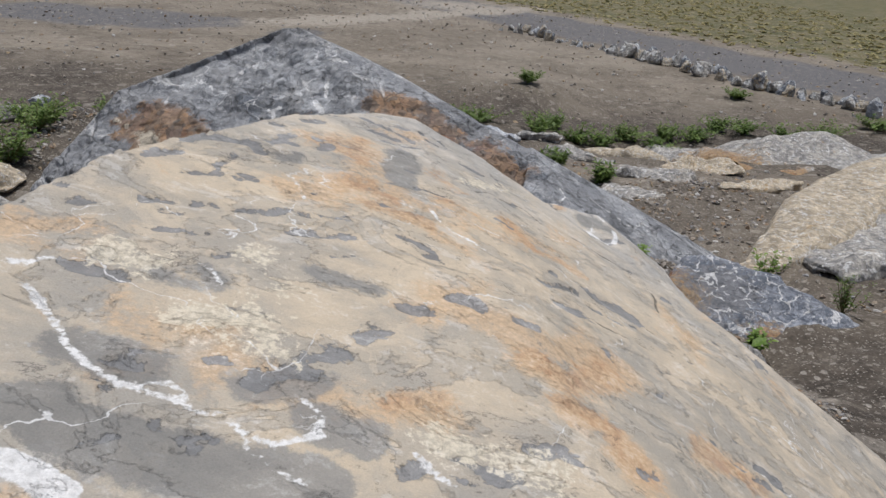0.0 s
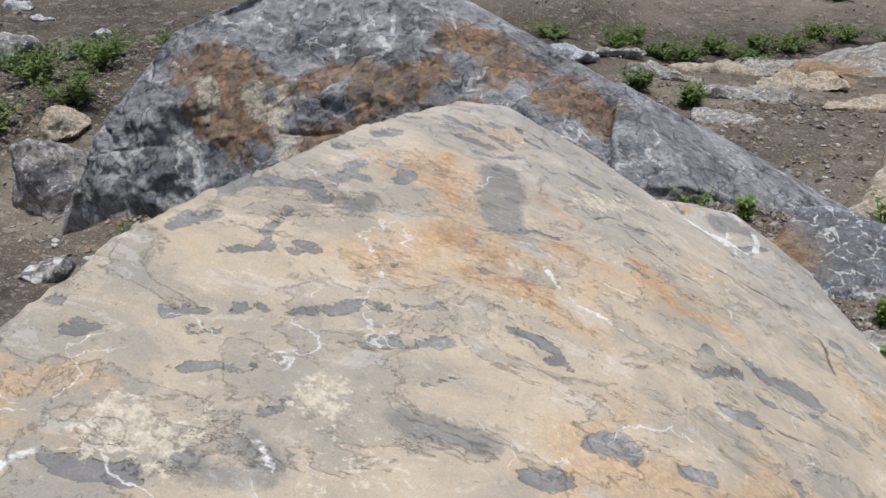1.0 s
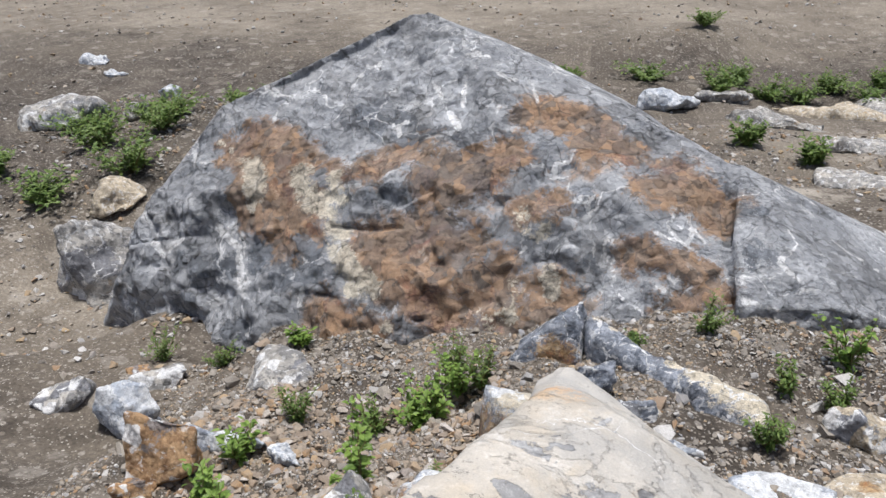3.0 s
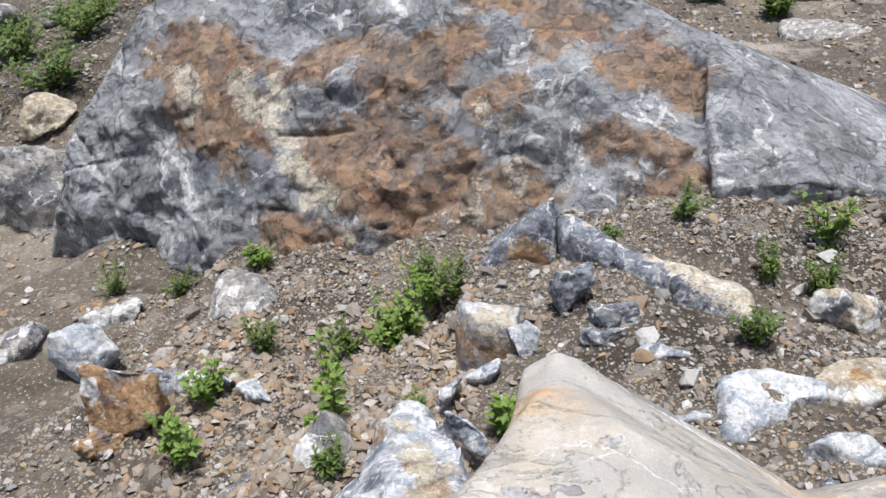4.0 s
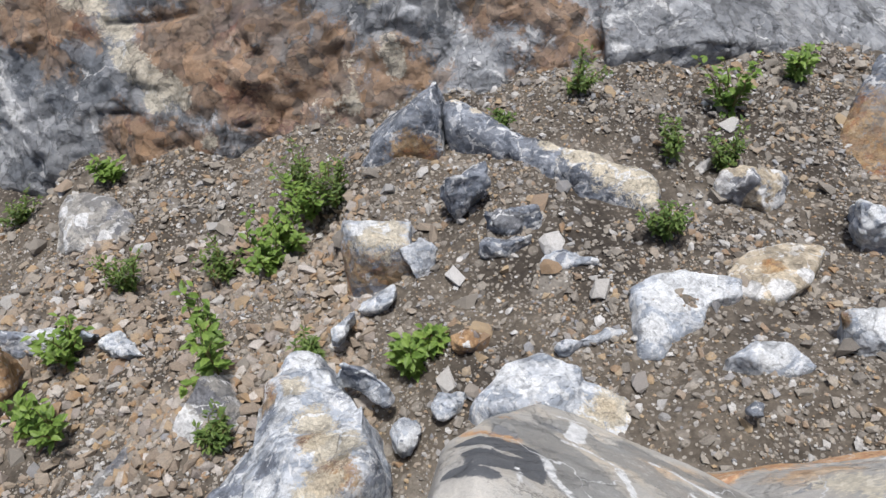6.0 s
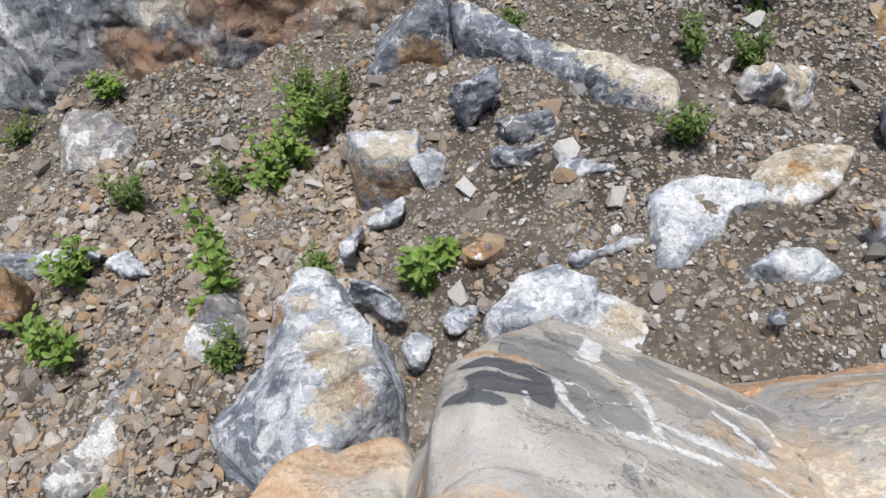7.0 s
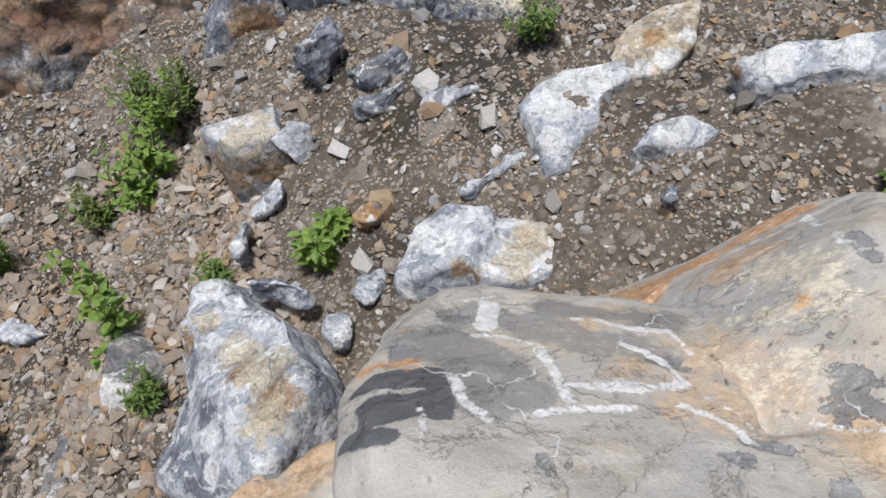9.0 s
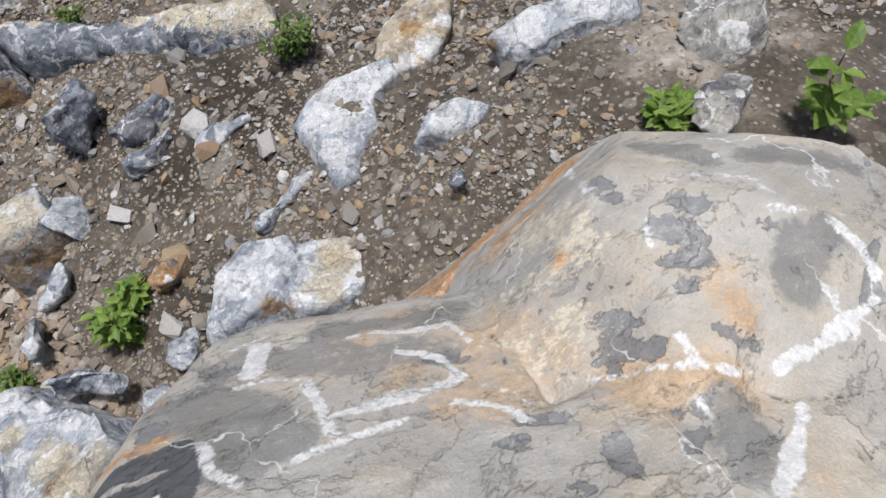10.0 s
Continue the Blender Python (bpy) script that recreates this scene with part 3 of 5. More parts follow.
    pits = n.step(n.math("SUBTRACT", 0.43, n.math("ADD", n.math("MULTIPLY", mid, 0.4), n.math("MULTIPLY", fine, 0.6))), 0.0, 0.07)
    colour = n.mix(n.math("MAXIMUM", n.math("MULTIPLY", pits, 0.45), n.math("MULTIPLY", rift, 0.8)), colour, tuple(0.25 * v for v in low))
    cells = []
    if angular:
        # fracture faces: each turns a little by itself, with sharp dark joints here and there
        for scale, keep in ((3.3, 0.50), (8.5, 0.52), (23.0, 0.50)):
            kink = n.add("ShaderNodeMix", data_type="VECTOR")
            kink.inputs[0].default_value = (0.10 if scale < 20 else 0.04) * size
            n.link(n.pos, kink.inputs[4]), n.link(swirl.outputs["Color"], kink.inputs[5])
            face, edge = n.add("ShaderNodeTexVoronoi"), n.add("ShaderNodeTexVoronoi", feature="DISTANCE_TO_EDGE")
            for node in (face, edge):
                node.inputs["Scale"].default_value = scale / size
                n.link(kink.outputs[1], node.inputs["Vector"])
            grey = n.add("ShaderNodeSeparateColor")
            n.link(face.outputs["Color"], grey.inputs[0])
            off = n.add("ShaderNodeVectorMath", operation="SUBTRACT")
            n.link(kink.outputs[1], off.inputs[0]), n.link(face.outputs["Position"], off.inputs[1])
            way = n.add("ShaderNodeVectorMath", operation="SUBTRACT")
            n.link(face.outputs["Color"], way.inputs[0])
            way.inputs[1].default_value = (0.5, 0.5, 0.5)
            tip = n.add("ShaderNodeVectorMath", operation="DOT_PRODUCT")
            n.link(off.outputs[0], tip.inputs[0]), n.link(way.outputs[0], tip.inputs[1])
            cells.append((tip.outputs["Value"], 0.9 * angular, 1.0))
            colour = n.mix(1.0, colour, n.mix(grey.outputs[1], (1 - 0.22 * angular,) * 3, (1 + 0.16 * angular,) * 3), "MULTIPLY")
            other = n.mix(grey.outputs[0], (0.17, 0.165, 0.16), tuple(1.15 * v for v in ochre))
            colour = n.mix(n.math("MULTIPLY", n.math("MULTIPLY", n.math("SUBTRACT", rust_mask, cream_mask), n.step(grey.outputs[2], 0.55, 0.58)), 0.6 * angular), colour, other)
            seam = n.math("MULTIPLY", n.step(n.math("SUBTRACT", 0.035, edge.outputs["Distance"]), 0.0, 0.03), n.step(n.noise(scale * 0.7 / size, 4, 0.7), keep, keep + 0.05))
            colour = n.mix(n.math("MULTIPLY", seam, 0.55 * angular), colour, tuple(0.22 * v for v in low))
            cells.append((seam, -0.6 * angular, 0.012 * size))
    colour = n.mix(1.0, colour, n.mix(n.step(tiny, 0.3, 0.7), (0.90, 0.90, 0.90), (1.07, 1.07, 1.07)), "MULTIPLY")
    n.bump(*cells, (n.math("MULTIPLY", slate_mask, -1.0), 1.0, flake), (n.math("MULTIPLY", skin_mask, -1.0), 0.8, flake * 0.7), (rift, -1.0, 0.012), (shard, 0.6 * grain, 0.04 * size), (mid, 0.7 * grain, 0.03 * size), (fine, 0.45 * grain, 0.008), (tiny, 0.25, 0.0015))
    return n.done(colour, n.step(fine, 0.2, 0.8, (0.72, 0.95)))


MAT_NEAR = rock_material("beige_limestone", (0.33, 0.325, 0.31), (0.59, 0.505, 0.395), drop=0.5, rust=(0.50, 0.27, 0.145), ochre=(0.62, 0.445, 0.285), slate=(0.185, 0.19, 0.20), cream=(0.74, 0.68, 0.56), vein=0.008, vein_scale=2.5, stain=0.53, grain=0.6, busy=0.35, rusty=0.6)
MAT_BIG = rock_material("grey_limestone", (0.28, 0.295, 0.325), (0.44, 0.455, 0.485), busy=0.45, rust=(0.25, 0.10, 0.055), ochre=(0.42, 0.27, 0.165), slate=(0.15, 0.165, 0.19), cream=(0.78, 0.72, 0.60), vein=0.034, vein_scale=3.6, stain=0.3, grain=1.3, size=1.7, flake=0.02, rusty=0.75, angular=1.0)
MAT_WHITE = rock_material("bluish_white_limestone", (0.33, 0.375, 0.45), (0.73, 0.755, 0.80), white=(0.82, 0.845, 0.88), slate=(0.16, 0.18, 0.225), vein=0.05, stain=0.2, grain=1.0, angular=0.6, random=True, size=0.45)
MAT_TAN = rock_material("tan_limestone", (0.37, 0.32, 0.25), (0.66, 0.57, 0.44), slate=(0.15, 0.165, 0.20), vein=0.04, stain=0.5, grain=1.0, angular=0.6, random=True, size=0.5)
MAT_ORANGE = rock_material("orange_stained_limestone", (0.30, 0.18, 0.10), (0.52, 0.35, 0.20), slate=(0.2, 0.18, 0.18), vein=0.0, stain=0.5, grain=1.0, angular=0.6, random=True, size=0.4)
MAT_DARK = rock_material("dark_grey_limestone", (0.12, 0.14, 0.18), (0.36, 0.39, 0.45), cream=(0.82, 0.73, 0.57), vein=0.08, stain=0.1, grain=1.0, angular=0.6, random=True, size=0.45)
MAT_DUSTY = rock_material("dusty_grey_limestone", (0.24, 0.24, 0.245), (0.52, 0.495, 0.455), slate=(0.15, 0.155, 0.175), vein=0.05, stain=0.4, grain=1.0, angular=0.6, random=True, size=0.6)


def ground_material():
    n = Nodes("stony_soil")
    big, mid, fine = n.noise(0.35, 5), n.noise(2.6, 6, 0.65), n.noise(30, 6, 0.7)
    soil = n.mix(n.step(mid, 0.35, 0.65), (0.055, 0.046, 0.039), (0.145, 0.125, 0.105))
    soil = n.mix(n.step(big, 0.4, 0.62), soil, (0.155, 0.132, 0.107))
    soil = n.mix(n.math("MULTIPLY", n.attr("yard"), n.step(mid, 0.3, 0.62, (0.55, 1.0))), soil, n.mix(n.step(big, 0.4, 0.6), (0.215, 0.185, 0.15), (0.30, 0.265, 0.22)))
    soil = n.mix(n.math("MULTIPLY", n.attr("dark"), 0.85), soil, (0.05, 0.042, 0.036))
    soil = n.mix(n.step(n.math("ADD", n.attr("gravel"), n.math("MULTIPLY_ADD", fine, 0.5, -0.25)), 0.35, 0.65), soil, (0.14, 0.14, 0.15))
    soil = n.mix(n.step(n.math("ADD", n.attr("pale"), n.math("MULTIPLY_ADD", mid, 1.2, -0.6)), 0.4, 0.7), soil, (0.38, 0.345, 0.30))
    soil = n.mix(n.step(n.math("ADD", n.attr("grass"), n.math("MULTIPLY_ADD", n.math("ADD", n.math("MULTIPLY", fine, 0.5), n.math("MULTIPLY", mid, 0.5)), 1.6, -0.8)), 0.35, 0.62), soil,
                 n.mix(n.step(n.noise(0.8, 5), 0.4, 0.6), (0.095, 0.10, 0.042), (0.19, 0.165, 0.09)))
    for scale, amount in ((45, 0.75), (14, 0.5), (3.2, 0.35)):
        cell = n.add("ShaderNodeTexVoronoi")
        cell.inputs["Scale"].default_value = scale
        n.link(n.pos, cell.inputs["Vector"])
        grey = n.add("ShaderNodeSeparateColor")
        n.link(cell.outputs["Color"], grey.inputs[0])
        pick = n.math("MULTIPLY", n.step(grey.outputs[0], 0.62, 0.66), n.step(n.math("SUBTRACT", 0.42, cell.outputs["Distance"]), 0.0, 0.1))
        stone = n.mix(grey.outputs[1], (0.20, 0.17, 0.14), (0.50, 0.47, 0.43))
        soil = n.mix(n.math("MULTIPLY", pick, amount), soil, stone)
    soil = n.mix(1.0, soil, n.mix(n.step(fine, 0.25, 0.75), (0.56, 0.56, 0.56), (1.20, 1.20, 1.20)), "MULTIPLY")
    n.bump((n.voronoi(14), -0.5, 0.03), (n.voronoi(45), -0.6, 0.012), (fine, 0.7, 0.012), (mid, 0.4, 0.05))
    return n.done(soil, 0.95)


def pebble_material(name, random_node, output, warm=0.0):
    n = Nodes(name)
    info = n.add(random_node).outputs[output]
    ramp = n.add("ShaderNodeValToRGB")
    ramp.color_ramp.interpolation = "LINEAR"
    stops = ((0.0, (0.20, 0.185, 0.17)), (0.22, (0.31, 0.285, 0.255)), (0.46, (0.42, 0.385, 0.34)), (0.57, (0.33, 0.215, 0.13)),
             (0.68, (0.47, 0.36, 0.23)), (0.80, (0.27, 0.285, 0.32)), (0.90, (0.52, 0.51, 0.50)), (1.0, (0.70, 0.70, 0.71)))
    for k, (at, c) in enumerate(stops):
        e = ramp.color_ramp.elements[k] if k < 2 else ramp.color_ramp.elements.new(at)
        e.position, e.color = at, (*[(1 - warm) * u + warm * w for u, w in zip(c, (0.44, 0.28, 0.15))], 1)
    n.link(info, ramp.inputs[0])
    mid, fine = n.noise(22, 6, 0.7), n.noise(140, 4, 0.7)
    colour = n.mix(n.step(mid, 0.35, 0.7, (0.0, 0.5)), ramp.outputs[0], (0.28, 0.255, 0.225))
    colour = n.mix(1.0, colour, n.mix(n.step(fine, 0.25, 0.75), (0.66, 0.655, 0.65), (1.06, 1.05, 1.04)), "MULTIPLY")
    n.bump((mid, 0.5, 0.01), (fine, 0.4, 0.003))
    return n.done(colour, 0.9)


def leaf_material(name, low, high):
    n = Nodes(name)
    pick = n.add("ShaderNodeNewGeometry").outputs["Random Per Island"]
    colour = n.mix(pick, low, high)
    colour = n.mix(n.step(n.noise(60, 4), 0.4, 0.7, (0.0, 0.3)), colour, tuple(1.4 * v for v in high))
    n.bsdf.inputs["Specular IOR Level"].default_value = 0.4
    n.bump((n.noise(90, 3), 0.3, 0.003))
    mat = n.done(colour, 0.5)
    thin = n.add("ShaderNodeBsdfTranslucent")
    n.link(colour, thin.inputs[0])
    both = n.add("ShaderNodeMixShader")
    both.inputs[0].default_value = 0.35
    n.link(n.bsdf.outputs[0], both.inputs[1]), n.link(thin.outputs[0], both.inputs[2])
    n.link(both.outputs[0], n.tree.nodes["Material Output"].inputs[0])
    return mat


MAT_GROUND = ground_material()
MAT_GRAVEL = pebble_material("mixed_gravel", "ShaderNodeNewGeometry", "Random Per Island")
MAT_SHARD = pebble_material("tan_shards", "ShaderNodeNewGeometry", "Random Per Island", 0.25)
MAT_STONE = pebble_material("loose_stone", "ShaderNodeObjectInfo", "Random")
MAT_LEAF = leaf_material("fresh_leaf", (0.10, 0.19, 0.035), (0.26, 0.38, 0.09))
MAT_WEED = leaf_material("dark_weed_leaf", (0.075, 0.14, 0.035), (0.19, 0.27, 0.075))
MAT_DRY = leaf_material("dry_grass_leaf", (0.20, 0.20, 0.08), (0.42, 0.36, 0.19))
MAT_STEM = leaf_material("weed_stem", (0.14, 0.15, 0.05), (0.24, 0.2, 0.09))


# ---- the ground ----
LEVELS = np.array([
    (.92, 5.67, .05), (.72, 5.25, .14), (.94, 4.57, .34), (1.47, 4.38, .40), (.16, 5.09, .08), (-.30, 5.65, -.06),
    (.30, 6.03, .05), (.76, 6.38, -.14), (1.03, 7.0, -.12), (1.35, 6.13, -.12), (-1.6, 7.5, -.66), (-1.08, 7.2, -.5),
    (-2.49, 7.7, -.78), (-3.28, 8.09, -1.2), (-5.5, 9.1, -1.75), (-3.43, 6.57, -.9), (-2.55, 5.68, -.45),
    (-1.75, 5.5, -.36), (-1.25, 5.1, -.02), (-1.45, 6.4, -.68), (-.85, 6.08, -.3), (2.7, 5.76, -.3), (3.87, 8.3, -.7),
    (-7.8, 15.7, -1.1), (1.5, 17.8, -1.55), (5.0, 18.2, -1.95), (4.3, 21.5, -1.75), (2.7, 22.8, -1.05), (6.2, 22.1, -1.65),
    (-.6, 3.6, .1), (1.6, 2.5, .4), (-.45, 6.7, -.2), (-.5, 6.35, -.1),
    (-.95, 6.55, -.56), (-1.0, 5.85, -.36), (3.5, 13.7, -1.3), (4.85, 12.7, -1.1), (5.9, 16.2, -1.5), (4.4, 16.2, -1.55), (3.0, 10.5, -0.95)])


def ground_height(x, y):
    """The lie of the land: levels blended by nearness; past the pit it flattens into the yard."""
    x, y = np.asarray(x, float), np.asarray(y, float)
    d2 = (x[..., None] - LEVELS[:, 0]) ** 2 + (y[..., None] - LEVELS[:, 1]) ** 2
    w = 1 / (d2 + 0.02) ** 1.6
    z = (w * LEVELS[:, 2]).sum(-1) / w.sum(-1)
    far = np.clip((np.hypot(x, y - 8) - 14) / 12, 0, 1)
    far = far * far * (3 - 2 * far)
    return z * (1 - far) + (-1.15) * far


def spread(lo, hi, step, ends, growth):
    """Even steps from lo to hi, growing beyond to both ends."""
    mid = list(np.arange(lo, hi + step, step))
    up, down, s = [mid[-1]], [mid[0]], step
    while up[-1] < ends[1]:
        s *= growth
        up.append(up[-1] + s)
    s = step
    while down[-1] > ends[0]:
        s *= growth
        down.append(down[-1] - s)
    return np.array(down[:0:-1] + mid + up[1:])


def mesh_from(name, verts, faces, material, fields=None, smooth=True):
    me = bpy.data.meshes.new(name)
    me.from_pydata(np.asarray(verts).tolist(), [], faces if isinstance(faces, list) else faces.tolist())
    for key, values in (fields or {}).items():
        me.attributes.new(key, "FLOAT", "POINT").data.foreach_set("value", np.asarray(values, np.float32))
    me.materials.append(material)
    me.polygons.foreach_set("use_smooth", [smooth] * len(me.polygons))
    me.update()
    return me


def relief(x, y):
    """Ground with its bumps."""
    flat = np.stack([x, y, 0 * x], -1).reshape(-1, 3)
    near = np.exp(-((y - 6) / 9) ** 2)
    return ground_height(x, y) + (fbm(flat, 1.1, 4, 5).reshape(x.shape) - 0.5) * 0.16 + (fbm(flat, 6, 4, 9).reshape(x.shape) - 0.5) * 0.07 * (0.4 + near)


ROAD_A, ROAD_DIR = np.array((4.45, 35.6)), np.array((0.56, -0.83))
ROAD_SIDE = np.array((0.83, 0.56))


def build_ground():
    xs, ys = spread(-3.4, 3.0, 0.045, (-700, 700), 1.065), spread(3.4, 9.0, 0.045, (-200, 1500), 1.06)
    gx, gy = np.meshgrid(xs, ys)
    gz = relief(gx, gy)
    nx, ny = len(xs), len(ys)
    v = np.stack([gx, gy, gz], -1).reshape(-1, 3)
    i = np.arange(nx * ny).reshape(ny, nx)
    f = np.stack([i[:-1, :-1], i[:-1, 1:], i[1:, 1:], i[1:, :-1]], -1).reshape(-1, 4)
    p = v[:, :2]
    off = (p - ROAD_A) @ ROAD_SIDE
    jag = (fbm(v * (1, 1, 0), 0.5, 4, 3) - 0.5) * 3
    road = np.clip((off + jag * 0.5 - 0.6) / 1.5, 0, 1) * np.clip((9.0 - off - jag) / 2.5, 0, 1)
    pad = np.clip(1.5 - np.hypot((p[:, 0] + 13) / 5.5, (p[:, 1] - 32) / 3.2) + jag * 0.3, 0, 1)
    pad = np.maximum(pad, np.clip(1.6 - np.hypot((p[:, 0] + 5.2) / 1.1, (p[:, 1] - 31) / 1.0) + jag * 0.3, 0, 1))
    yard = np.clip((p[:, 1] - 21 - 0.12 * p[:, 0] + jag) / 3, 0, 1) * np.clip(0.9 + jag * 0.25, 0.3, 1)
    yard = np.maximum(yard, 0.8 * np.clip((p[:, 0] - 2.0) / 1.0, 0, 1) * np.clip((p[:, 1] - 7.5) / 2, 0, 1) * np.clip((18 - p[:, 1]) / 2, 0, 1) * np.clip(0.75 + jag * 0.7, 0.15, 1))
    yard = np.maximum(yard, 0.9 * np.clip(1.5 - np.hypot((p[:, 0] + 6.2) / 1.6, (p[:, 1] - 9.8) / 1.4) + jag * 0.2, 0, 1))
    track = np.clip(1.3 - np.abs(p[:, 0] + 2 - (p[:, 1] - 40) * 0.72 + jag) / 2.6, 0, 1) * np.clip((p[:, 1] - 27) / 8, 0, 1) * np.clip((70 - p[:, 1]) / 10, 0, 1)
    grass = np.clip((off + jag - 8.5) / 3, 0, 1) * 0.75
    bank = np.exp(-(((p[:, 1] - 17.5 - 0.25 * p[:, 0] - jag * 0.3) / 1.2) ** 2)) * (p[:, 0] < 0)
    bank += np.exp(-(((p[:, 1] - 20.0 + 0.1 * p[:, 0] - jag * 0.4) / 1.8) ** 2)) * (p[:, 0] >= 0) * 0.9
    bank += np.exp(-(((p[:, 1] - 11.5 - jag * 0.5) / 2.2) ** 2)) * (p[:, 0] > 2.5) * 0.5
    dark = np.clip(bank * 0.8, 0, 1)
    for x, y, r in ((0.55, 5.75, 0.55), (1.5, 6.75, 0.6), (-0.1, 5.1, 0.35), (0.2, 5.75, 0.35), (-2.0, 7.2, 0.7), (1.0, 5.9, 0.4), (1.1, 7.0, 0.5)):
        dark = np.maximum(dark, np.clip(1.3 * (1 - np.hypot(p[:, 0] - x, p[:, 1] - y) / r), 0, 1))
    dark = np.maximum(dark, 0.35 * np.clip((p[:, 0] - 1.6) / 1.2, 0, 1) * np.clip((14 - p[:, 1]) / 4, 0, 1) * np.clip(0.6 + jag * 0.5, 0.2, 1))
    dark = np.maximum(dark, 0.6 * np.clip((-3.5 - p[:, 0]) / 2, 0, 1) * np.clip((p[:, 1] - 10) / 2, 0, 1) * np.clip((21 - p[:, 1]) / 3, 0, 1) * np.clip(0.7 + jag * 0.6, 0.2, 1))
    pale = 0 * dark
    for x, y, r in ((1.95, 4.65, 0.95), (2.7, 5.0, 0.9), (-2.6, 4.6, 0.7), (4.5, 15, 2.0), (-5.5, 10.5, 1.2), (0.9, 49, 9), (2.6, 12, 1.2)):
        pale = np.maximum(pale, np.clip(1.0 * (1 - np.hypot(p[:, 0] - x, p[:, 1] - y) / r), 0, 1) * 0.8)
    pale = np.maximum(pale, 0.75 * track)
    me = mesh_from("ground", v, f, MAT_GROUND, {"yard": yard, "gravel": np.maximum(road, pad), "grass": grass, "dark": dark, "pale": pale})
    return tagged(new("ground", me), "uneven stony brown soil of a quarry yard", "ground", kind="structure")


build_ground()


# ---- rocks ----
def hull_into(bm, points):
    vs = [bm.verts.new(p) for p in points]
    made = bmesh.ops.convex_hull(bm, input=vs)
    drop = [g for g in made["geom_interior"] + made["geom_unused"] if isinstance(g, bmesh.types.BMVert) and g.is_valid]
    bmesh.ops.delete(bm, geom=list(set(drop)), context="VERTS")


def fused(hulls, voxel):
    """One even skin round some convex lumps: places and faces."""
    bm = bmesh.new()
    for points in hulls:
        hull_into(bm, points)
    bmesh.ops.recalc_face_normals(bm, faces=bm.faces)
    me = bpy.data.meshes.new("lumps")
    bm.to_mesh(me)
    bm.free()
    ob = new("lumps", me)
    mod = ob.modifiers.new("skin", "REMESH")
    mod.mode, mod.voxel_size, mod.adaptivity = "VOXEL", voxel, 0.0
    got = ob.evaluated_get(bpy.context.evaluated_depsgraph_get()).to_mesh()
    v = np.empty(len(got.vertices) * 3)
    got.vertices.foreach_get("co", v)
    faces = [tuple(q.vertices) for q in got.polygons]
    edges = np.empty(len(got.edges) * 2, np.int64)
    got.edges.foreach_get("vertices", edges)
    ob.to_mesh_clear()
    bpy.data.objects.remove(ob)
    bpy.data.meshes.remove(me)
    return v.reshape(-1, 3), faces, edges.reshape(-1, 2)


def relaxed(v, edges, rounds, amount=0.5):
    count = np.bincount(edges.ravel(), minlength=len(v))[:, None]
    for _ in range(rounds):
        s = np.zeros_like(v)
        for k in range(3):
            s[:, k] = np.bincount(edges[:, 0], v[edges[:, 1], k], len(v)) + np.bincount(edges[:, 1], v[edges[:, 0], k], len(v))
        v = v + amount * (s / np.maximum(count, 1) - v)
    return v


def normals_of(v, faces):
    me = bpy.data.meshes.new("n")
    me.from_pydata(v.tolist(), [], faces)
    me.update()
    n = np.empty(len(v) * 3)
    me.vertex_normals.foreach_get("vector", n)
    bpy.data.meshes.remove(me)
    return n.reshape(-1, 3)


def ledges(v, spacing, seed):
    """Broken bedding: saw-toothed steps across a tilted direction, with ragged edges, from -0.5 to 0.5."""
    rng = np.random.RandomState(seed)
    axis = rng.normal(size=3) * (1, 1, 0.6)
    axis /= np.linalg.norm(axis)
    q = (v @ axis) / spacing + (fbm(v, 0.8 / spacing, 4, seed) - 0.5) * 3.0
    saw = q % 1
    keep = np.clip((fbm(v, 0.5 / spacing, 3, seed + 4) - 0.42) * 6, 0, 1)
    return (np.where(saw < 0.85, saw / 0.85, (1 - saw) / 0.15) - 0.5) * keep


def crag(p, size, seed):
    """Flat-faced relief from -0.5 to 0.5: chance heights on a turned grid, joined by planes with sharp creases."""
    turn = np.linalg.qr(np.random.RandomState(seed).normal(size=(3, 3)))[0]
    q = p @ turn / size + (fbm(p, 0.7 / size, 2, seed) - 0.5)[:, None] * 0.5
    i = np.floor(q).astype(np.int64)
    f = q - i
    order = np.argsort(-f, axis=1)
    rows = np.arange(len(q))
    out, before = 0, np.ones(len(q))
    for k in range(3):
        part_of = f[rows, order[:, k]]
        out = out + (before - part_of) * lattice(i[:, 0], i[:, 1], i[:, 2], seed)
        i[rows, order[:, k]] += 1
        before = part_of
    return out + before * lattice(i[:, 0], i[:, 1], i[:, 2], seed) - 0.5


def chipped(v, nrm, size, seed, rough):
    """Broken-stone relief: wide swells, broken bedding, shallow fracture faces and a fine tooth, in proportion to size."""
    swell = (fbm(v, 1.6 / size, 3, seed) - 0.5) * 0.05 * size
    broken = crag(v, 0.42 * size, seed + 6) * 0.20 * size + crag(v, 0.17 * size, seed + 8) * 0.085 * size + ledges(v, 0.2 * size, seed + 5) * 0.03 * size
    tooth = (fbm(v, 14 / size, 4, seed + 80) - 0.5) * 0.03 * size
    return v + nrm * ((swell + broken + tooth) * rough)[:, None]


def wander(v, scale, amount, seed):
    """Places pushed about at many sizes, for ragged outlines."""
    return v + (np.stack([fbm(v, scale, 5, seed + k) for k in range(3)], -1) - 0.5) * amount


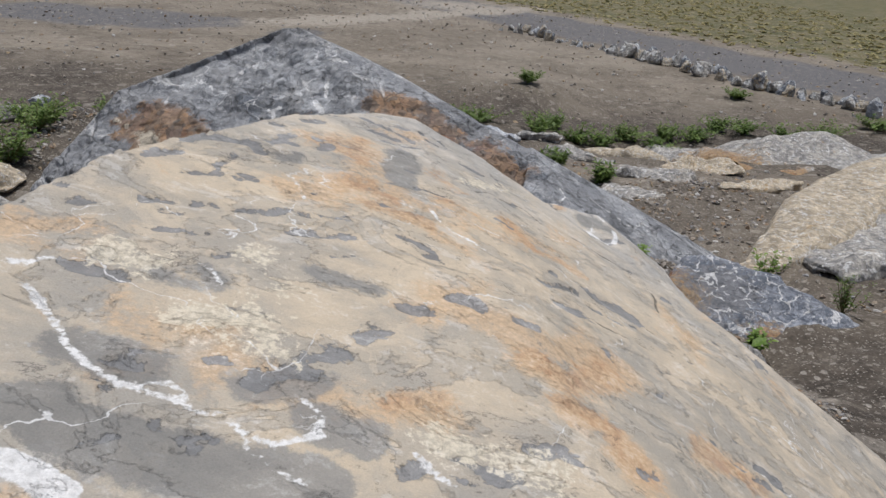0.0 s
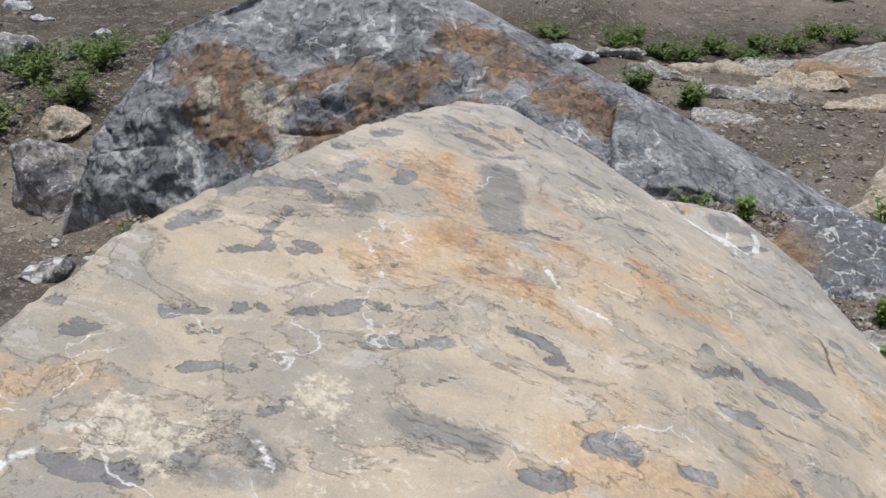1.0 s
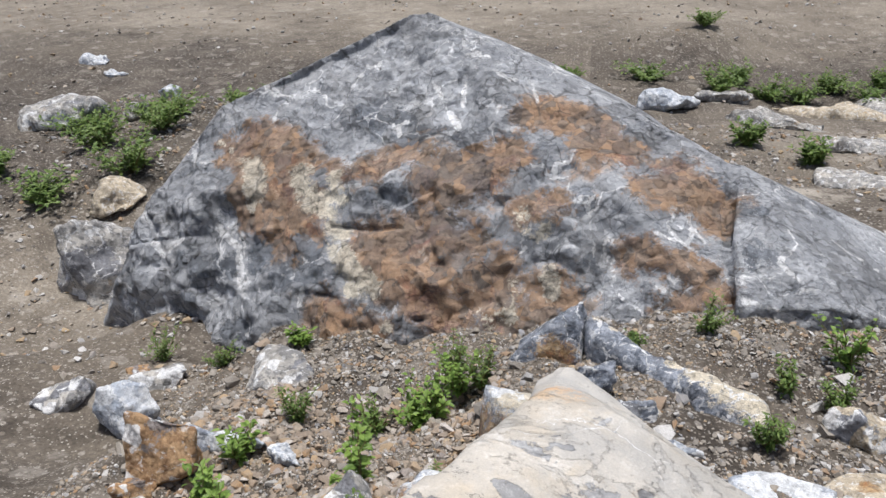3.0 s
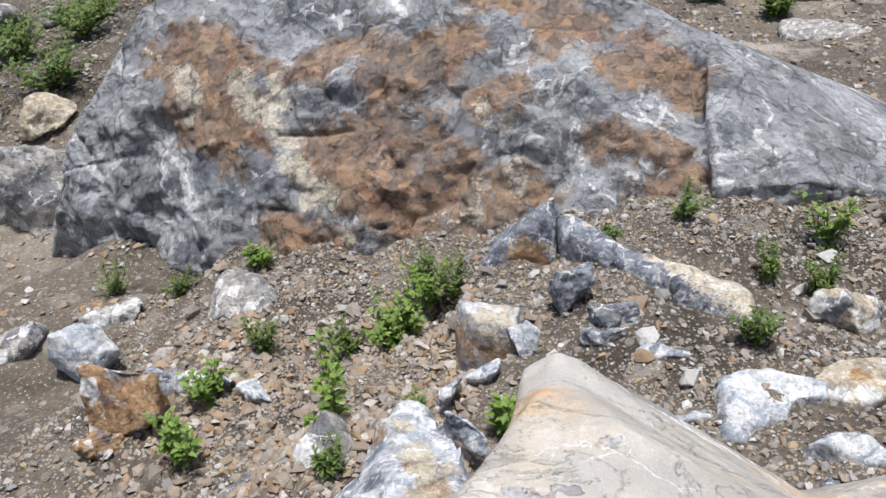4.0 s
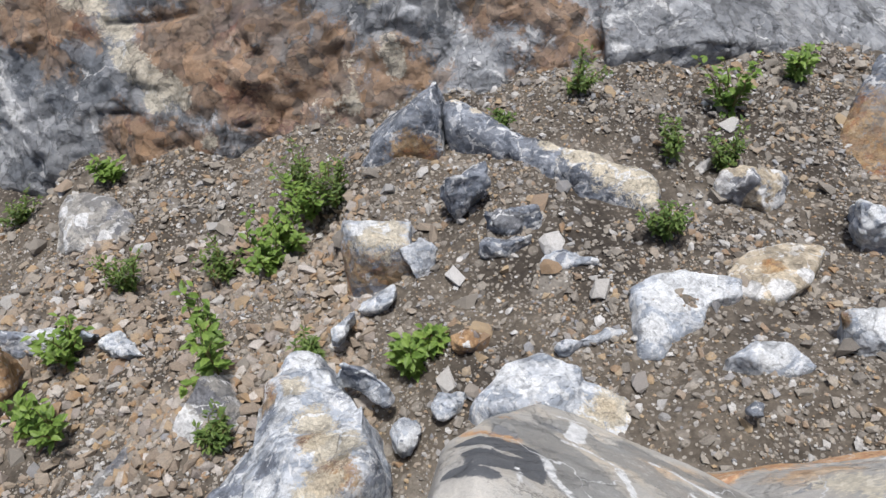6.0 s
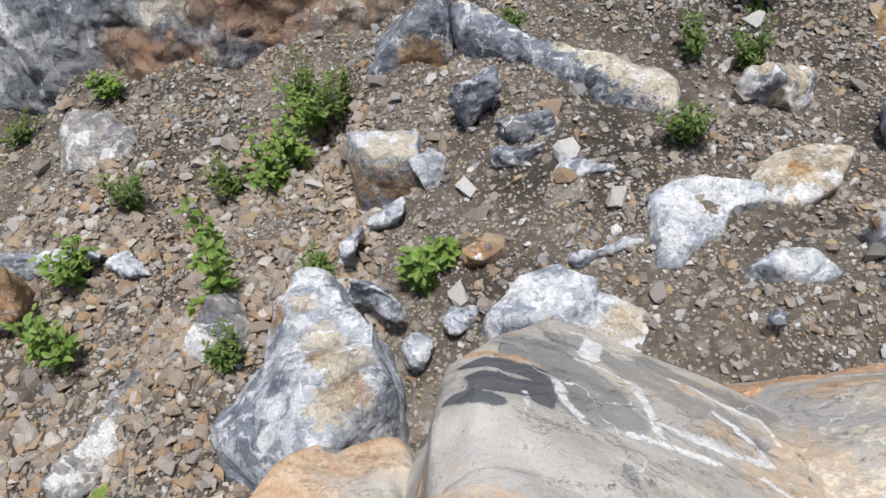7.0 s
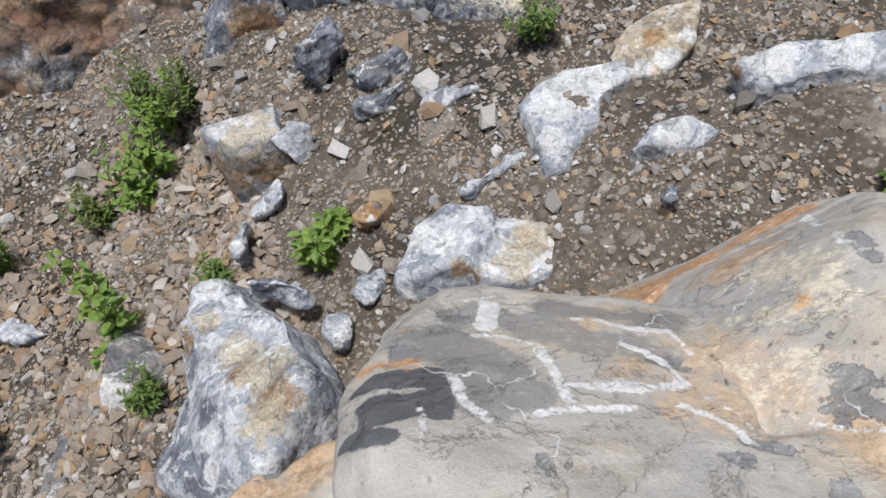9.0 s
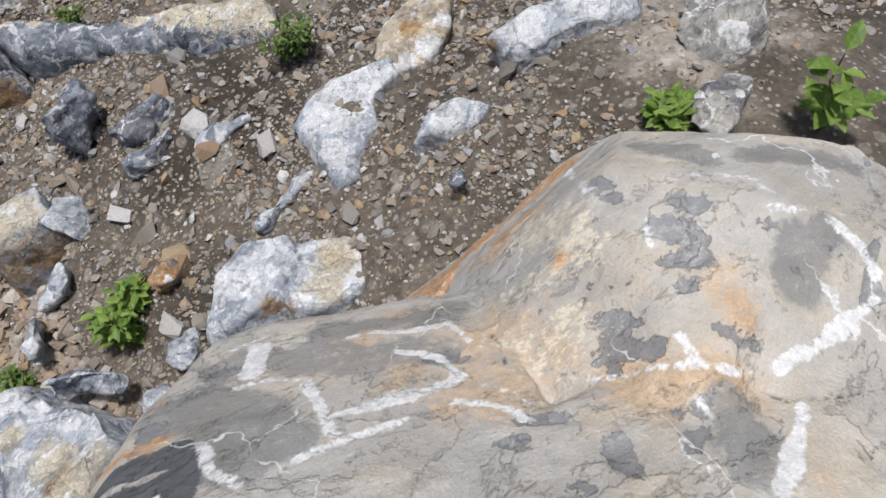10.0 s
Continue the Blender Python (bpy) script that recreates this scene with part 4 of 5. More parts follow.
# the great boulder that the walk goes over
def near_boulder():
    back = [(-1.5, -1.5, 1.68), (-1.2, 0.4, 1.98), (1.3, -1.5, 0.75), (-1.9, -1.5, -0.3), (-1.9, 0.5, -0.3), (2.6, -1.5, -0.3), (2.7, 1.5, -0.3), (2.1, 0.8, 0.5)]
    crown = [(-0.98, 1.9, 2.07), (-0.9, 2.2, 2.09), (-0.55, 3.0, 2.06), (-0.27, 3.6, 1.95), (-0.08, 3.6, 1.935), (0.2, 3.5, 1.82), (0.64, 3.18, 1.54), (1.12, 2.59, 1.28), (0.4, 1.2, 1.72), (1.2, 1.0, 1.0)]
    main = back + crown + [(1.32, 2.92, 1.25), (1.61, 2.92, 1.03), (2.08, 2.85, 0.72), (2.45, 2.6, 0.42), (1.25, 3.5, 1.1), (2.9, 2.4, -0.2), (0.33, 3.6, 1.66), (0.5, 3.5, 1.6), (-0.2, 3.8, 1.86), (-0.9, 3.0, 0.4), (-1.5, 2.0, -0.2), (-0.6, 3.9, 0.2), (2.0, 3.0, -0.2), (1.4, 3.7, -0.2), (0.3, 3.6, -0.2)]
    nose = [(-0.01, 4.27, 1.31), (0.06, 4.27, 1.25), (0.16, 4.2, 1.23), (0.34, 4.09, 1.2), (0.46, 4.03, 1.17), (0.39, 3.9, 1.34), (0.32, 3.73, 1.54), (-0.14, 4.13, 1.54), (-0.24, 4.01, 1.67), (-0.256, 3.855, 1.82), (-0.3, 3.4, 1.95), (0.08, 3.76, 1.68), (-0.1, 3.78, 1.84), (-0.19, 3.86, 1.86), (0.15, 3.6, 1.78), (-0.28, 3.95, 1.6), (0.06, 3.98, 1.50), (-0.02, 4.3, 1.12), (0.12, 4.42, 0.88), (0.02, 4.68, 0.42), (-0.12, 4.7, 0.35),
            (0.34, 3.9, 1.33), (0.36, 4.3, 0.75), (0.5, 4.42, 0.2), (-0.1, 4.7, -0.2), (-0.45, 4.2, 0.3), (-0.5, 4.1, -0.2), (0.5, 4.4, -0.2), (-0.4, 3.6, 0.6), (0.5, 3.5, 0.3), (0.2, 4.5, 0.55)]
    shoulder = [(0.45, 3.55, 1.62), (0.62, 3.93, 1.43), (0.75, 3.98, 1.41), (1.0, 4.13, 1.08), (0.85, 3.7, 1.5), (0.47, 4.05, 1.13), (0.53, 4.35, 0.52), (0.95, 4.45, 0.4), (1.3, 4.2, 0.5), (1.2, 3.72, 1.24), (1.05, 3.88, 1.27), (1.0, 4.0, 1.2), (1.3, 3.2, 1.18),
                (0.34, 3.85, 1.38), (0.33, 4.1, 1.03), (0.34, 4.3, 0.72), (0.4, 4.42, 0.4), (0.3, 3.5, 1.5), (0.55, 4.4, -0.1), (1.4, 4.25, -0.1), (0.4, 3.4, 0.2), (1.5, 3.4, 0.1)]
    ledge = [(-0.45, 4.2, 0.8), (-0.62, 4.22, 0.85), (-0.74, 4.18, 0.9), (-0.95, 3.95, 0.9), (-1.1, 3.4, 1.0), (-0.6, 3.5, 1.2), (-0.5, 3.9, 1.1), (-0.9, 4.15, -0.2), (-1.3, 3.4, -0.2), (-0.4, 4.2, -0.2)]
    v, faces, edges = fused([main, nose, shoulder, ledge], 0.0128)
    v = relaxed(v, edges, 1)
    nrm = normals_of(relaxed(v, edges, 3), faces)
    v = v + nrm * (((fbm(v, 1.3, 3, 2) - 0.5) * 0.04 + (fbm(v * (1, 2, 1), 7, 3, 4) - 0.5) * 0.014) * np.where(v[:, 1] > 3.75, 0.4, 1.0) + 0.003)[:, None]
    steep = np.clip(1 - nrm[:, 2] * 1.1, 0.05, 1)
    flat_top = np.where((v[:, 0] < -0.4) & (v[:, 1] > 3.2) & (v[:, 2] < 1.2), 1.7, np.where((v[:, 0] < -0.4) | (v[:, 2] < 1.0), 1.0, 0.5))
    broken = (crag(v, 0.45, 5) * 0.13 * steep + crag(v, 0.17, 6) * 0.035 * np.clip(steep, 0.2, 1)) * flat_top + (fbm(v, 22, 3, 7) - 0.5) * 0.006
    ragged, close = wander(v, 8, 0.06, 90), wander(v, 12, 0.035, 91)
    fields = {key: strokes(close if key in ("crack", "calcite", "dark") else ragged, NEAR_STROKES, key, soft, 0.003 if key == "crack" else 0.0065, drop=0.45, wide=1.25 if key in ("rust", "grey") else 1.0) for key, soft in (("rust", 0.26), ("slate", 0.085), ("cream", 0.26), ("grey", 0.24), ("dark", 0.07), ("calcite", 0.055), ("crack", 0.035), ("amber", 0.12))}
    low_rust = [(0.42, 4.28, 0.82, 0.10), (0.4, 4.36, 0.62, 0.08), (0.5, 4.42, 0.42, 0.10), (-0.8, 4.05, 0.88, 0.26), (-0.7, 4.2, 0.5, 0.3), (-0.33, 4.0, 1.2, 0.12), (-0.4, 3.9, 1.4, 0.1)]
    fields["rust"] = np.maximum(fields["rust"], blobs(wander(v, 6, 0.10, 97), low_rust))
    rim = [(0.48, 4.21, 0.93, 0.11), (0.58, 4.24, 0.93, 0.11), (0.7, 4.26, 0.92, 0.11), (0.85, 4.28, 0.85, 0.12), (-0.3, 4.0, 1.5, 0.06), (-0.33, 4.02, 1.35, 0.08), (-0.28, 4.12, 1.22, 0.08)]
    fields["amber"] = np.maximum(fields["amber"], blobs(wander(v, 6, 0.10, 98), rim))
    flakes = fbm(v * (0.8, 1.6, 1.0), 9, 4, 33)
    fields["slate"] = np.maximum(fields["slate"], np.clip(0.5 + (flakes - 0.73) * 4, 0, 0.7))
    v = v + nrm * (broken - 0.007 * np.clip((fields["slate"] - 0.35) * 4, 0, 1) - 0.009 * np.clip((fields["crack"] - 0.3) * 2, 0, 1))[:, None]
    fields["cool"] = np.clip((v[:, 1] - 2.5) / 1.4, 0, 0.85)
    me = mesh_from("boulder", v, faces, MAT_NEAR, fields)
    return tagged(new("near_boulder", me), "huge pale beige limestone boulder with flaking skin and rust stains", "boulder")


near_boulder()


def big_boulder():
    main = [(-3.4, 8.1, -1.5), (-2.5, 7.62, -1.1), (-1.3, 7.25, -0.95), (-0.5, 7.3, -0.75), (0.9, 7.35, -0.6), (0.92, 7.4, -0.05), (-5.7, 9.2, -2.1), (-5.0, 8.7, -1.9), (-4.7, 9.1, -0.4), (-3.3, 8.75, 0.22),
            (-3.85, 9.65, 0.68), (-3.3, 9.75, 0.85), (-2.4, 10.05, 1.2), (-1.95, 10.25, 1.5), (-1.75, 10.3, 1.52), (-0.7, 10.2, 1.12), (0.2, 10.07, 0.72), (-1.27, 8.89, 0.68), (0.13, 8.13, 0.48), (1.1, 8.7, 0.55),
            (-4.0, 11.6, -1.8), (-1.0, 12.2, -1.8), (2.0, 11.4, -1.8), (-5.8, 10.6, -2.1), (1.1, 7.6, -0.6), (1.5, 10.0, -0.1)]
    wing = [(0.98, 7.28, -0.6), (0.98, 7.35, 0.0), (1.0, 7.8, 0.27), (1.15, 8.7, 0.57), (1.3, 8.0, 0.30), (1.65, 7.3, 0.05), (2.2, 7.3, -0.5), (3.0, 8.2, -0.8), (3.75, 9.5, -0.88), (3.8, 8.6, -0.72), (3.75, 7.95, -0.66), (3.5, 7.75, -0.8), (2.9, 7.5, -0.5), (2.5, 9.2, -0.2), (4.2, 9.9, -1.6),
            (3.5, 10.8, -1.8), (1.5, 11.0, -1.8), (1.5, 10.0, 0.0), (1.0, 9.8, 0.2), (3.2, 8.3, -1.5)]
    foot = [(-5.6, 9.0, -2.0), (-4.4, 8.3, -1.7), (-3.1, 8.0, -1.4), (-2.6, 7.9, -0.9), (-2.9, 8.2, -0.45), (-3.6, 8.6, -0.3), (-4.7, 8.9, -0.6), (-5.2, 9.3, -1.2), (-4, 9.5, -1.0)]
    v, faces, edges = fused([main, wing, foot], 0.024)
    v = relaxed(v, edges, 1)
    nrm = normals_of(v, faces)
    front = np.clip(-nrm[:, 1] * 1.5, 0.12, 1) * np.where(v[:, 0] > 1.0, 0.45, 1.0)
    swell = (fbm(v, 0.9, 3, 21) - 0.5) * 0.12
    tooth = (fbm(v, 11, 3, 27) - 0.5) * 0.03
    broken = crag(v, 1.1, 15) * 0.32 + crag(v, 0.48, 16) * 0.19 + crag(v, 0.19, 19) * 0.09 + crag(v, 0.09, 22) * 0.04 + ledges(v, 0.45, 18) * 0.06
    ragged, close = wander(v, 3.5, 0.16, 95), wander(v, 4, 0.06, 96)
    fields = {key: strokes(close if key in ("crack", "calcite") else ragged, BIG_STROKES, key, soft, 0.012, wide={"rust": 1.75, "calcite": 1.5, "slate": 0.85, "cream": 1.7}.get(key, 1.15)) for key, soft in (("rust", 0.55), ("slate", 0.40), ("cream", 0.22), ("calcite", 0.11), ("crack", 0.10))}
    v = v + nrm * ((swell + tooth + broken) * front - 0.07 * np.clip((fields["crack"] - 0.3) * 2, 0, 1))[:, None]
    v = relaxed(v, edges, 1, 0.2)
    me = mesh_from("boulder", v, faces, MAT_BIG, fields)
    return tagged(new("big_boulder", me), "massive grey limestone boulder with rust-brown face and white veins", "boulder")


big_boulder()


def rock(name, label, centre, size, turn=0, lean=(0, 0), seed=1, material=None, corners=None, sink=0.25, rough=1.0, group="", fields=(), patchy=1.0, arm=()):
    """A broken rock: a blocky lump of size (along, across, high), sunk into the ground at centre, or a lump with given corners."""
    rng = np.random.RandomState(seed)
    if corners is None:
        d = rng.normal(size=(12, 3))
        d /= np.abs(d).max(1)[:, None] ** 0.85 * np.linalg.norm(d, axis=1)[:, None] ** 0.15
        pts = d * np.array(size) / 2
        m = pose(0, 0, 0, lean[0], lean[1], turn).to_3x3()
        x, y, z = centre
        pts = np.array([m @ Vector(p) for p in pts])
        pts = pts - (0, 0, pts[:, 2].min() + sink * size[2])
        base = np.array((x, y, z))
    else:
        base = np.array(centre, float)
        pts = np.array(corners, float) - base
        size = np.ptp(pts, axis=0)
    span = float(np.sort(size)[1:].mean())
    mid = pts.mean(0)
    broken = np.concatenate([mid + (pts - mid) * rng.uniform(0.86, 1.0, (len(pts), 1)) + rng.uniform(-0.05, 0.05, pts.shape) * size for _ in range(2)])
    lumps = [np.concatenate([pts, broken]).tolist()] + ([(np.array(arm) - base).tolist()] if len(arm) else [])
    v, faces, edges = fused(lumps, max(0.009, span / 34))
    v = relaxed(v, edges, 1)
    v = chipped(v, normals_of(v, faces), span, seed, rough)
    given = {k: np.zeros(len(v)) for k in ("rust", "slate", "cream", "calcite", "crack")}
    for key, spots in fields:
        given[key] = blobs(v + base, [(x, y, z, 0.75 * r) for x, y, z, r in spots])
    patch = fbm(v, 2.5 / span, 3, seed + 7)
    given["slate"] = np.maximum(given["slate"], patchy * np.clip(0.5 + (patch - 0.63) * 3, 0, 0.8))
    given["calcite"] = np.maximum(given["calcite"], patchy * np.clip(0.5 + (fbm(v, 3.5 / span, 3, seed + 9) - 0.62) * 3, 0, 0.8))
    ob = new(name, mesh_from(name, v, faces, material, given))
    ob.location = base
    return tagged(ob, label, "rock", group)


ROCKS = "broken rocks round the boulders"
# the ledge that runs from the pointed rock
rock("pointed_rock", "pointed grey and brown rock with a pale vein", (-0.35, 6.95, -0.2), (1, 1, 1), seed=11, material=MAT_DARK, group=ROCKS,
     corners=[(-0.62, 6.85, -0.4), (-0.55, 6.9, -0.18), (-0.13, 7.12, 0.1), (-0.16, 7.02, 0.06), (-0.1, 6.85, -0.2), (-0.1, 6.8, -0.45), (-0.02, 7.3, -0.3), (-0.5, 7.3, -0.35), (-0.1, 7.2, 0.05)],
     fields=(("rust", [(-0.28, 6.86, -0.22, 0.2)]),), rough=0.6, patchy=0.0)
# light and shade put into the colour: cream along the lit top, blue-grey front
rock("long_slab", "long tan rock ledge with shade painted blue-grey on its front", (0.4, 6.6, -0.2), (1, 1, 1), seed=12, material=MAT_DARK, group=ROCKS,
     corners=[(-0.06, 7.08, -0.01), (0.46, 6.68, 0.0), (0.98, 6.2, 0.03), (0.0, 6.99, -0.02), (0.45, 6.6, -0.02), (0.9, 6.06, 0.02), (-0.02, 6.9, -0.3), (0.40, 6.5, -0.3), (0.84, 5.98, -0.16), (0.05, 7.15, -0.4), (0.55, 6.8, -0.4), (1.05, 6.3, -0.3)],
     fields=(("cream", [(0.0, 7.06, 0.0, 0.05), (0.12, 6.97, 0.0, 0.05), (0.25, 6.86, 0.0, 0.05), (0.38, 6.74, 0.0, 0.055), (0.5, 6.63, 0.0, 0.09), (0.62, 6.5, 0.0, 0.13), (0.75, 6.36, 0.02, 0.16), (0.88, 6.23, 0.03, 0.18), (0.95, 6.12, 0.03, 0.13)]),), rough=0.6, patchy=0.0)
rock("dark_rock", "dark blue-grey rock with white veins", (0.0, 6.25, -0.05), (0.28, 0.24, 0.3), 20, (10, 0), 13, MAT_DARK, group=ROCKS)
rock("dark_rock", "dark blue-grey rock with white veins", (0.2, 6.02, -0.02), (0.28, 0.16, 0.2), -25, (15, 0), 14, MAT_DARK, group=ROCKS)
rock("dark_rock", "low dark grey rock with a white edge", (0.14, 5.86, 0.0), (0.26, 0.10, 0.14), -12, (20, 0), 15, MAT_DARK, group=ROCKS)
rock("white_rock", "bluish white rock half buried in gravel", (0.40, 5.72, 0.02), (0.30, 0.12, 0.18), -35, (20, 0), 16, MAT_WHITE, group=ROCKS)
rock("wedge_rock", "square rock with a white top and brown front", (-0.56, 6.0, -0.2), (1, 1, 1), seed=17, material=MAT_WHITE, group=ROCKS, rough=0.5,
     corners=[(-0.66, 6.1, 0.08), (-0.55, 5.92, 0.1), (-0.33, 5.9, 0.06), (-0.32, 6.08, 0.06), (-0.7, 5.85, -0.35), (-0.45, 5.78, -0.35), (-0.36, 5.8, -0.2), (-0.35, 6.1, -0.4), (-0.72, 6.1, -0.4)],
     fields=(("rust", [(-0.5, 5.8, -0.12, 0.3), (-0.66, 5.9, -0.15, 0.26)]), ("cream", [(-0.48, 6.0, 0.1, 0.18)])))
rock("white_rock", "white angular rock beside a square rock", (-0.30, 5.86, -0.06), (0.2, 0.13, 0.22), 35, (0, 15), 18, MAT_WHITE, group=ROCKS, rough=0.6)
rock("white_rock", "small bluish white block on the gravel", (-0.52, 5.68, -0.12), (0.19, 0.14, 0.2), -10, (0, 5), 19, MAT_WHITE, group=ROCKS, rough=0.6)
rock("orange_stone", "small orange-tan angular stone", (-0.12, 5.32, 0.02), (0.16, 0.12, 0.13), 15, (0, 10), 20, MAT_ORANGE, group=ROCKS)
rock("brown_stone", "small dull brown stone", (-0.24, 5.38, -0.03), (0.12, 0.1, 0.12), 40, (0, 0), 21, MAT_ORANGE, group=ROCKS)
rock("white_rock", "narrow bluish white rock sliver", (-0.69, 5.56, -0.1), (0.08, 0.24, 0.14), -25, (0, 10), 22, MAT_WHITE, group=ROCKS)
# the veined rock beside the great boulder's nose
rock("veined_rock", "tan and blue-grey rock with white veins", (-0.85, 4.85, -0.1), (1, 1, 1), seed=23, material=MAT_WHITE, group=ROCKS, rough=0.6, patchy=0.6,
     corners=[(-0.89, 5.34, 0.11), (-0.78, 5.3, 0.14), (-0.69, 5.16, 0.17), (-0.54, 4.95, 0.26), (-0.56, 4.62, 0.36), (-0.76, 4.38, 0.38), (-0.86, 4.75, 0.33), (-0.95, 4.95, 0.2), (-1.06, 5.02, 0.03), (-1.2, 4.62, 0.1), (-1.24, 4.55, -0.1),
              (-1.05, 5.1, -0.2), (-0.9, 5.42, -0.2), (-0.75, 5.35, -0.2), (-0.5, 5.0, -0.2), (-0.52, 4.5, -0.1), (-1.0, 4.3, -0.1)],
     fields=(("slate", [(-1.12, 4.75, 0.12, 0.16), (-1.05, 4.62, 0.2, 0.1), (-0.62, 5.08, 0.22, 0.12), (-0.98, 4.98, 0.15, 0.08), (-0.92, 4.72, 0.3, 0.07), (-1.0, 4.5, 0.25, 0.12)]), ("rust", [(-1.02, 5.2, 0.02, 0.14), (-0.97, 5.1, 0.1, 0.1), (-0.66, 4.6, 0.38, 0.12), (-0.75, 4.8, 0.3, 0.08)]),
             ("calcite", [(-0.8, 5.28, 0.14, 0.09), (-0.7, 5.15, 0.18, 0.06), (-1.17, 4.6, 0.1, 0.07), (-0.9, 4.62, 0.3, 0.06), (-0.98, 4.85, 0.2, 0.06), (-0.86, 5.0, 0.2, 0.07), (-0.95, 4.5, 0.3, 0.06), (-1.08, 4.9, 0.1, 0.05)]), ("cream", [(-0.75, 4.9, 0.27, 0.13), (-0.66, 4.75, 0.32, 0.13), (-0.7, 4.55, 0.36, 0.12), (-0.85, 5.1, 0.17, 0.07)])))
rock("white_rock", "flat white rock arm above the gravel", (-0.62, 5.16, 0.05), (0.36, 0.11, 0.2), -32, (10, 0), 24, MAT_WHITE, group=ROCKS)
rock("grey_rock", "bluish white veined rock sunk in dusty soil", (0.12, 5.02, 0.02), (1, 1, 1), seed=25, material=MAT_WHITE, group=ROCKS, rough=0.5, patchy=0.5,
     corners=[(-0.13, 4.94, 0.14), (0.04, 5.1, 0.18), (0.17, 5.15, 0.2), (0.32, 5.04, 0.22), (0.3, 4.92, 0.22), (0.15, 4.87, 0.24), (-0.03, 4.87, 0.22), (-0.16, 4.9, -0.1), (0.05, 5.16, -0.1), (0.36, 5.06, -0.1), (0.2, 4.7, -0.1), (-0.06, 4.75, 0.0)],
     arm=[(0.2, 5.03, 0.2), (0.36, 4.98, 0.17), (0.52, 4.86, 0.14), (0.54, 4.74, 0.13), (0.36, 4.68, 0.18), (0.15, 4.78, 0.22), (0.2, 5.05, -0.1), (0.56, 4.86, -0.1), (0.5, 4.6, -0.1), (0.1, 4.7, -0.1)],
     fields=(("calcite", [(0.02, 5.04, 0.18, 0.1), (0.1, 4.95, 0.22, 0.07)]), ("rust", [(0.1, 4.8, 0.22, 0.08), (0.38, 4.85, 0.18, 0.07)]), ("cream", [(0.4, 4.85, 0.18, 0.12), (0.3, 4.78, 0.2, 0.1)])))
rock("white_rock", "low white rock against the boulder", (-0.26, 5.0, 0.0), (0.24, 0.12, 0.16), 25, (0, 0), 26, MAT_WHITE, group=ROCKS)
rock("white_rock", "small white stone half buried", (-0.42, 4.9, 0.0), (0.14, 0.16, 0.16), 10, (0, 0), 27, MAT_WHITE, group=ROCKS)
# the white rocks on the terrace
rock("white_rock", "large white rock with an orange edge", (0.8, 5.4, 0.05), (1, 1, 1), seed=28, material=MAT_WHITE, group=ROCKS, rough=0.55, patchy=0.4,
     corners=[(0.65, 5.42, 0.13), (0.76, 5.5, 0.15), (0.85, 5.5, 0.15), (0.95, 5.31, 0.15), (0.87, 5.21, 0.16), (0.71, 5.16, 0.17), (0.63, 5.08, 0.12), (0.58, 5.1, 0.12), (0.64, 5.25, 0.2), (0.62, 5.45, -0.1), (0.56, 5.06, -0.1), (0.9, 5.52, -0.1), (0.9, 5.2, -0.05)],
     arm=[(0.74, 5.5, 0.15), (0.88, 5.52, 0.14), (1.13, 5.44, 0.12), (1.1, 5.36, 0.13), (0.9, 5.3, 0.15), (0.76, 5.5, -0.1), (1.14, 5.48, -0.1), (1.1, 5.34, -0.05), (0.85, 5.28, -0.05)],
     fields=(("rust", [(0.63, 5.44, 0.08, 0.08)]), ("calcite", [(0.9, 5.42, 0.16, 0.2), (0.74, 5.35, 0.18, 0.12), (0.66, 5.2, 0.17, 0.08)])))
rock("tan_slab", "flat tan rock slab with a white rim", (1.33, 5.55, 0.02), (1, 1, 1), seed=29, material=MAT_TAN, group=ROCKS, rough=0.5, patchy=0.3,
     corners=[(1.11, 5.53, 0.09), (1.24, 5.63, 0.08), (1.43, 5.65, 0.07), (1.6, 5.6, 0.06), (1.51, 5.48, 0.1), (1.37, 5.36, 0.12), (1.21, 5.33, 0.13), (1.1, 5.38, 0.11), (1.08, 5.55, -0.1), (1.45, 5.7, -0.1), (1.62, 5.6, -0.1), (1.25, 5.3, -0.1)],
     fields=(("calcite", [(1.15, 5.38, 0.11, 0.08), (1.28, 5.35, 0.12, 0.08), (1.42, 5.42, 0.12, 0.06)]), ("rust", [(1.3, 5.5, 0.1, 0.07)])))
rock("white_rock", "flat white flake lying on gravel", (1.04, 4.94, 0.25), (1, 1, 1), seed=130, material=MAT_WHITE, group=ROCKS, rough=0.5, patchy=0.3,
     corners=[(0.86, 4.97, 0.24), (1.01, 5.03, 0.28), (1.12, 4.98, 0.31), (1.2, 4.87, 0.28), (1.1, 4.85, 0.28), (1.0, 4.92, 0.33), (0.86, 4.95, 0.15), (1.0, 5.05, 0.1), (1.2, 4.9, 0.15), (1.08, 4.82, 0.15)],
     fields=(("calcite", [(1.03, 4.95, 0.3, 0.1)]),))
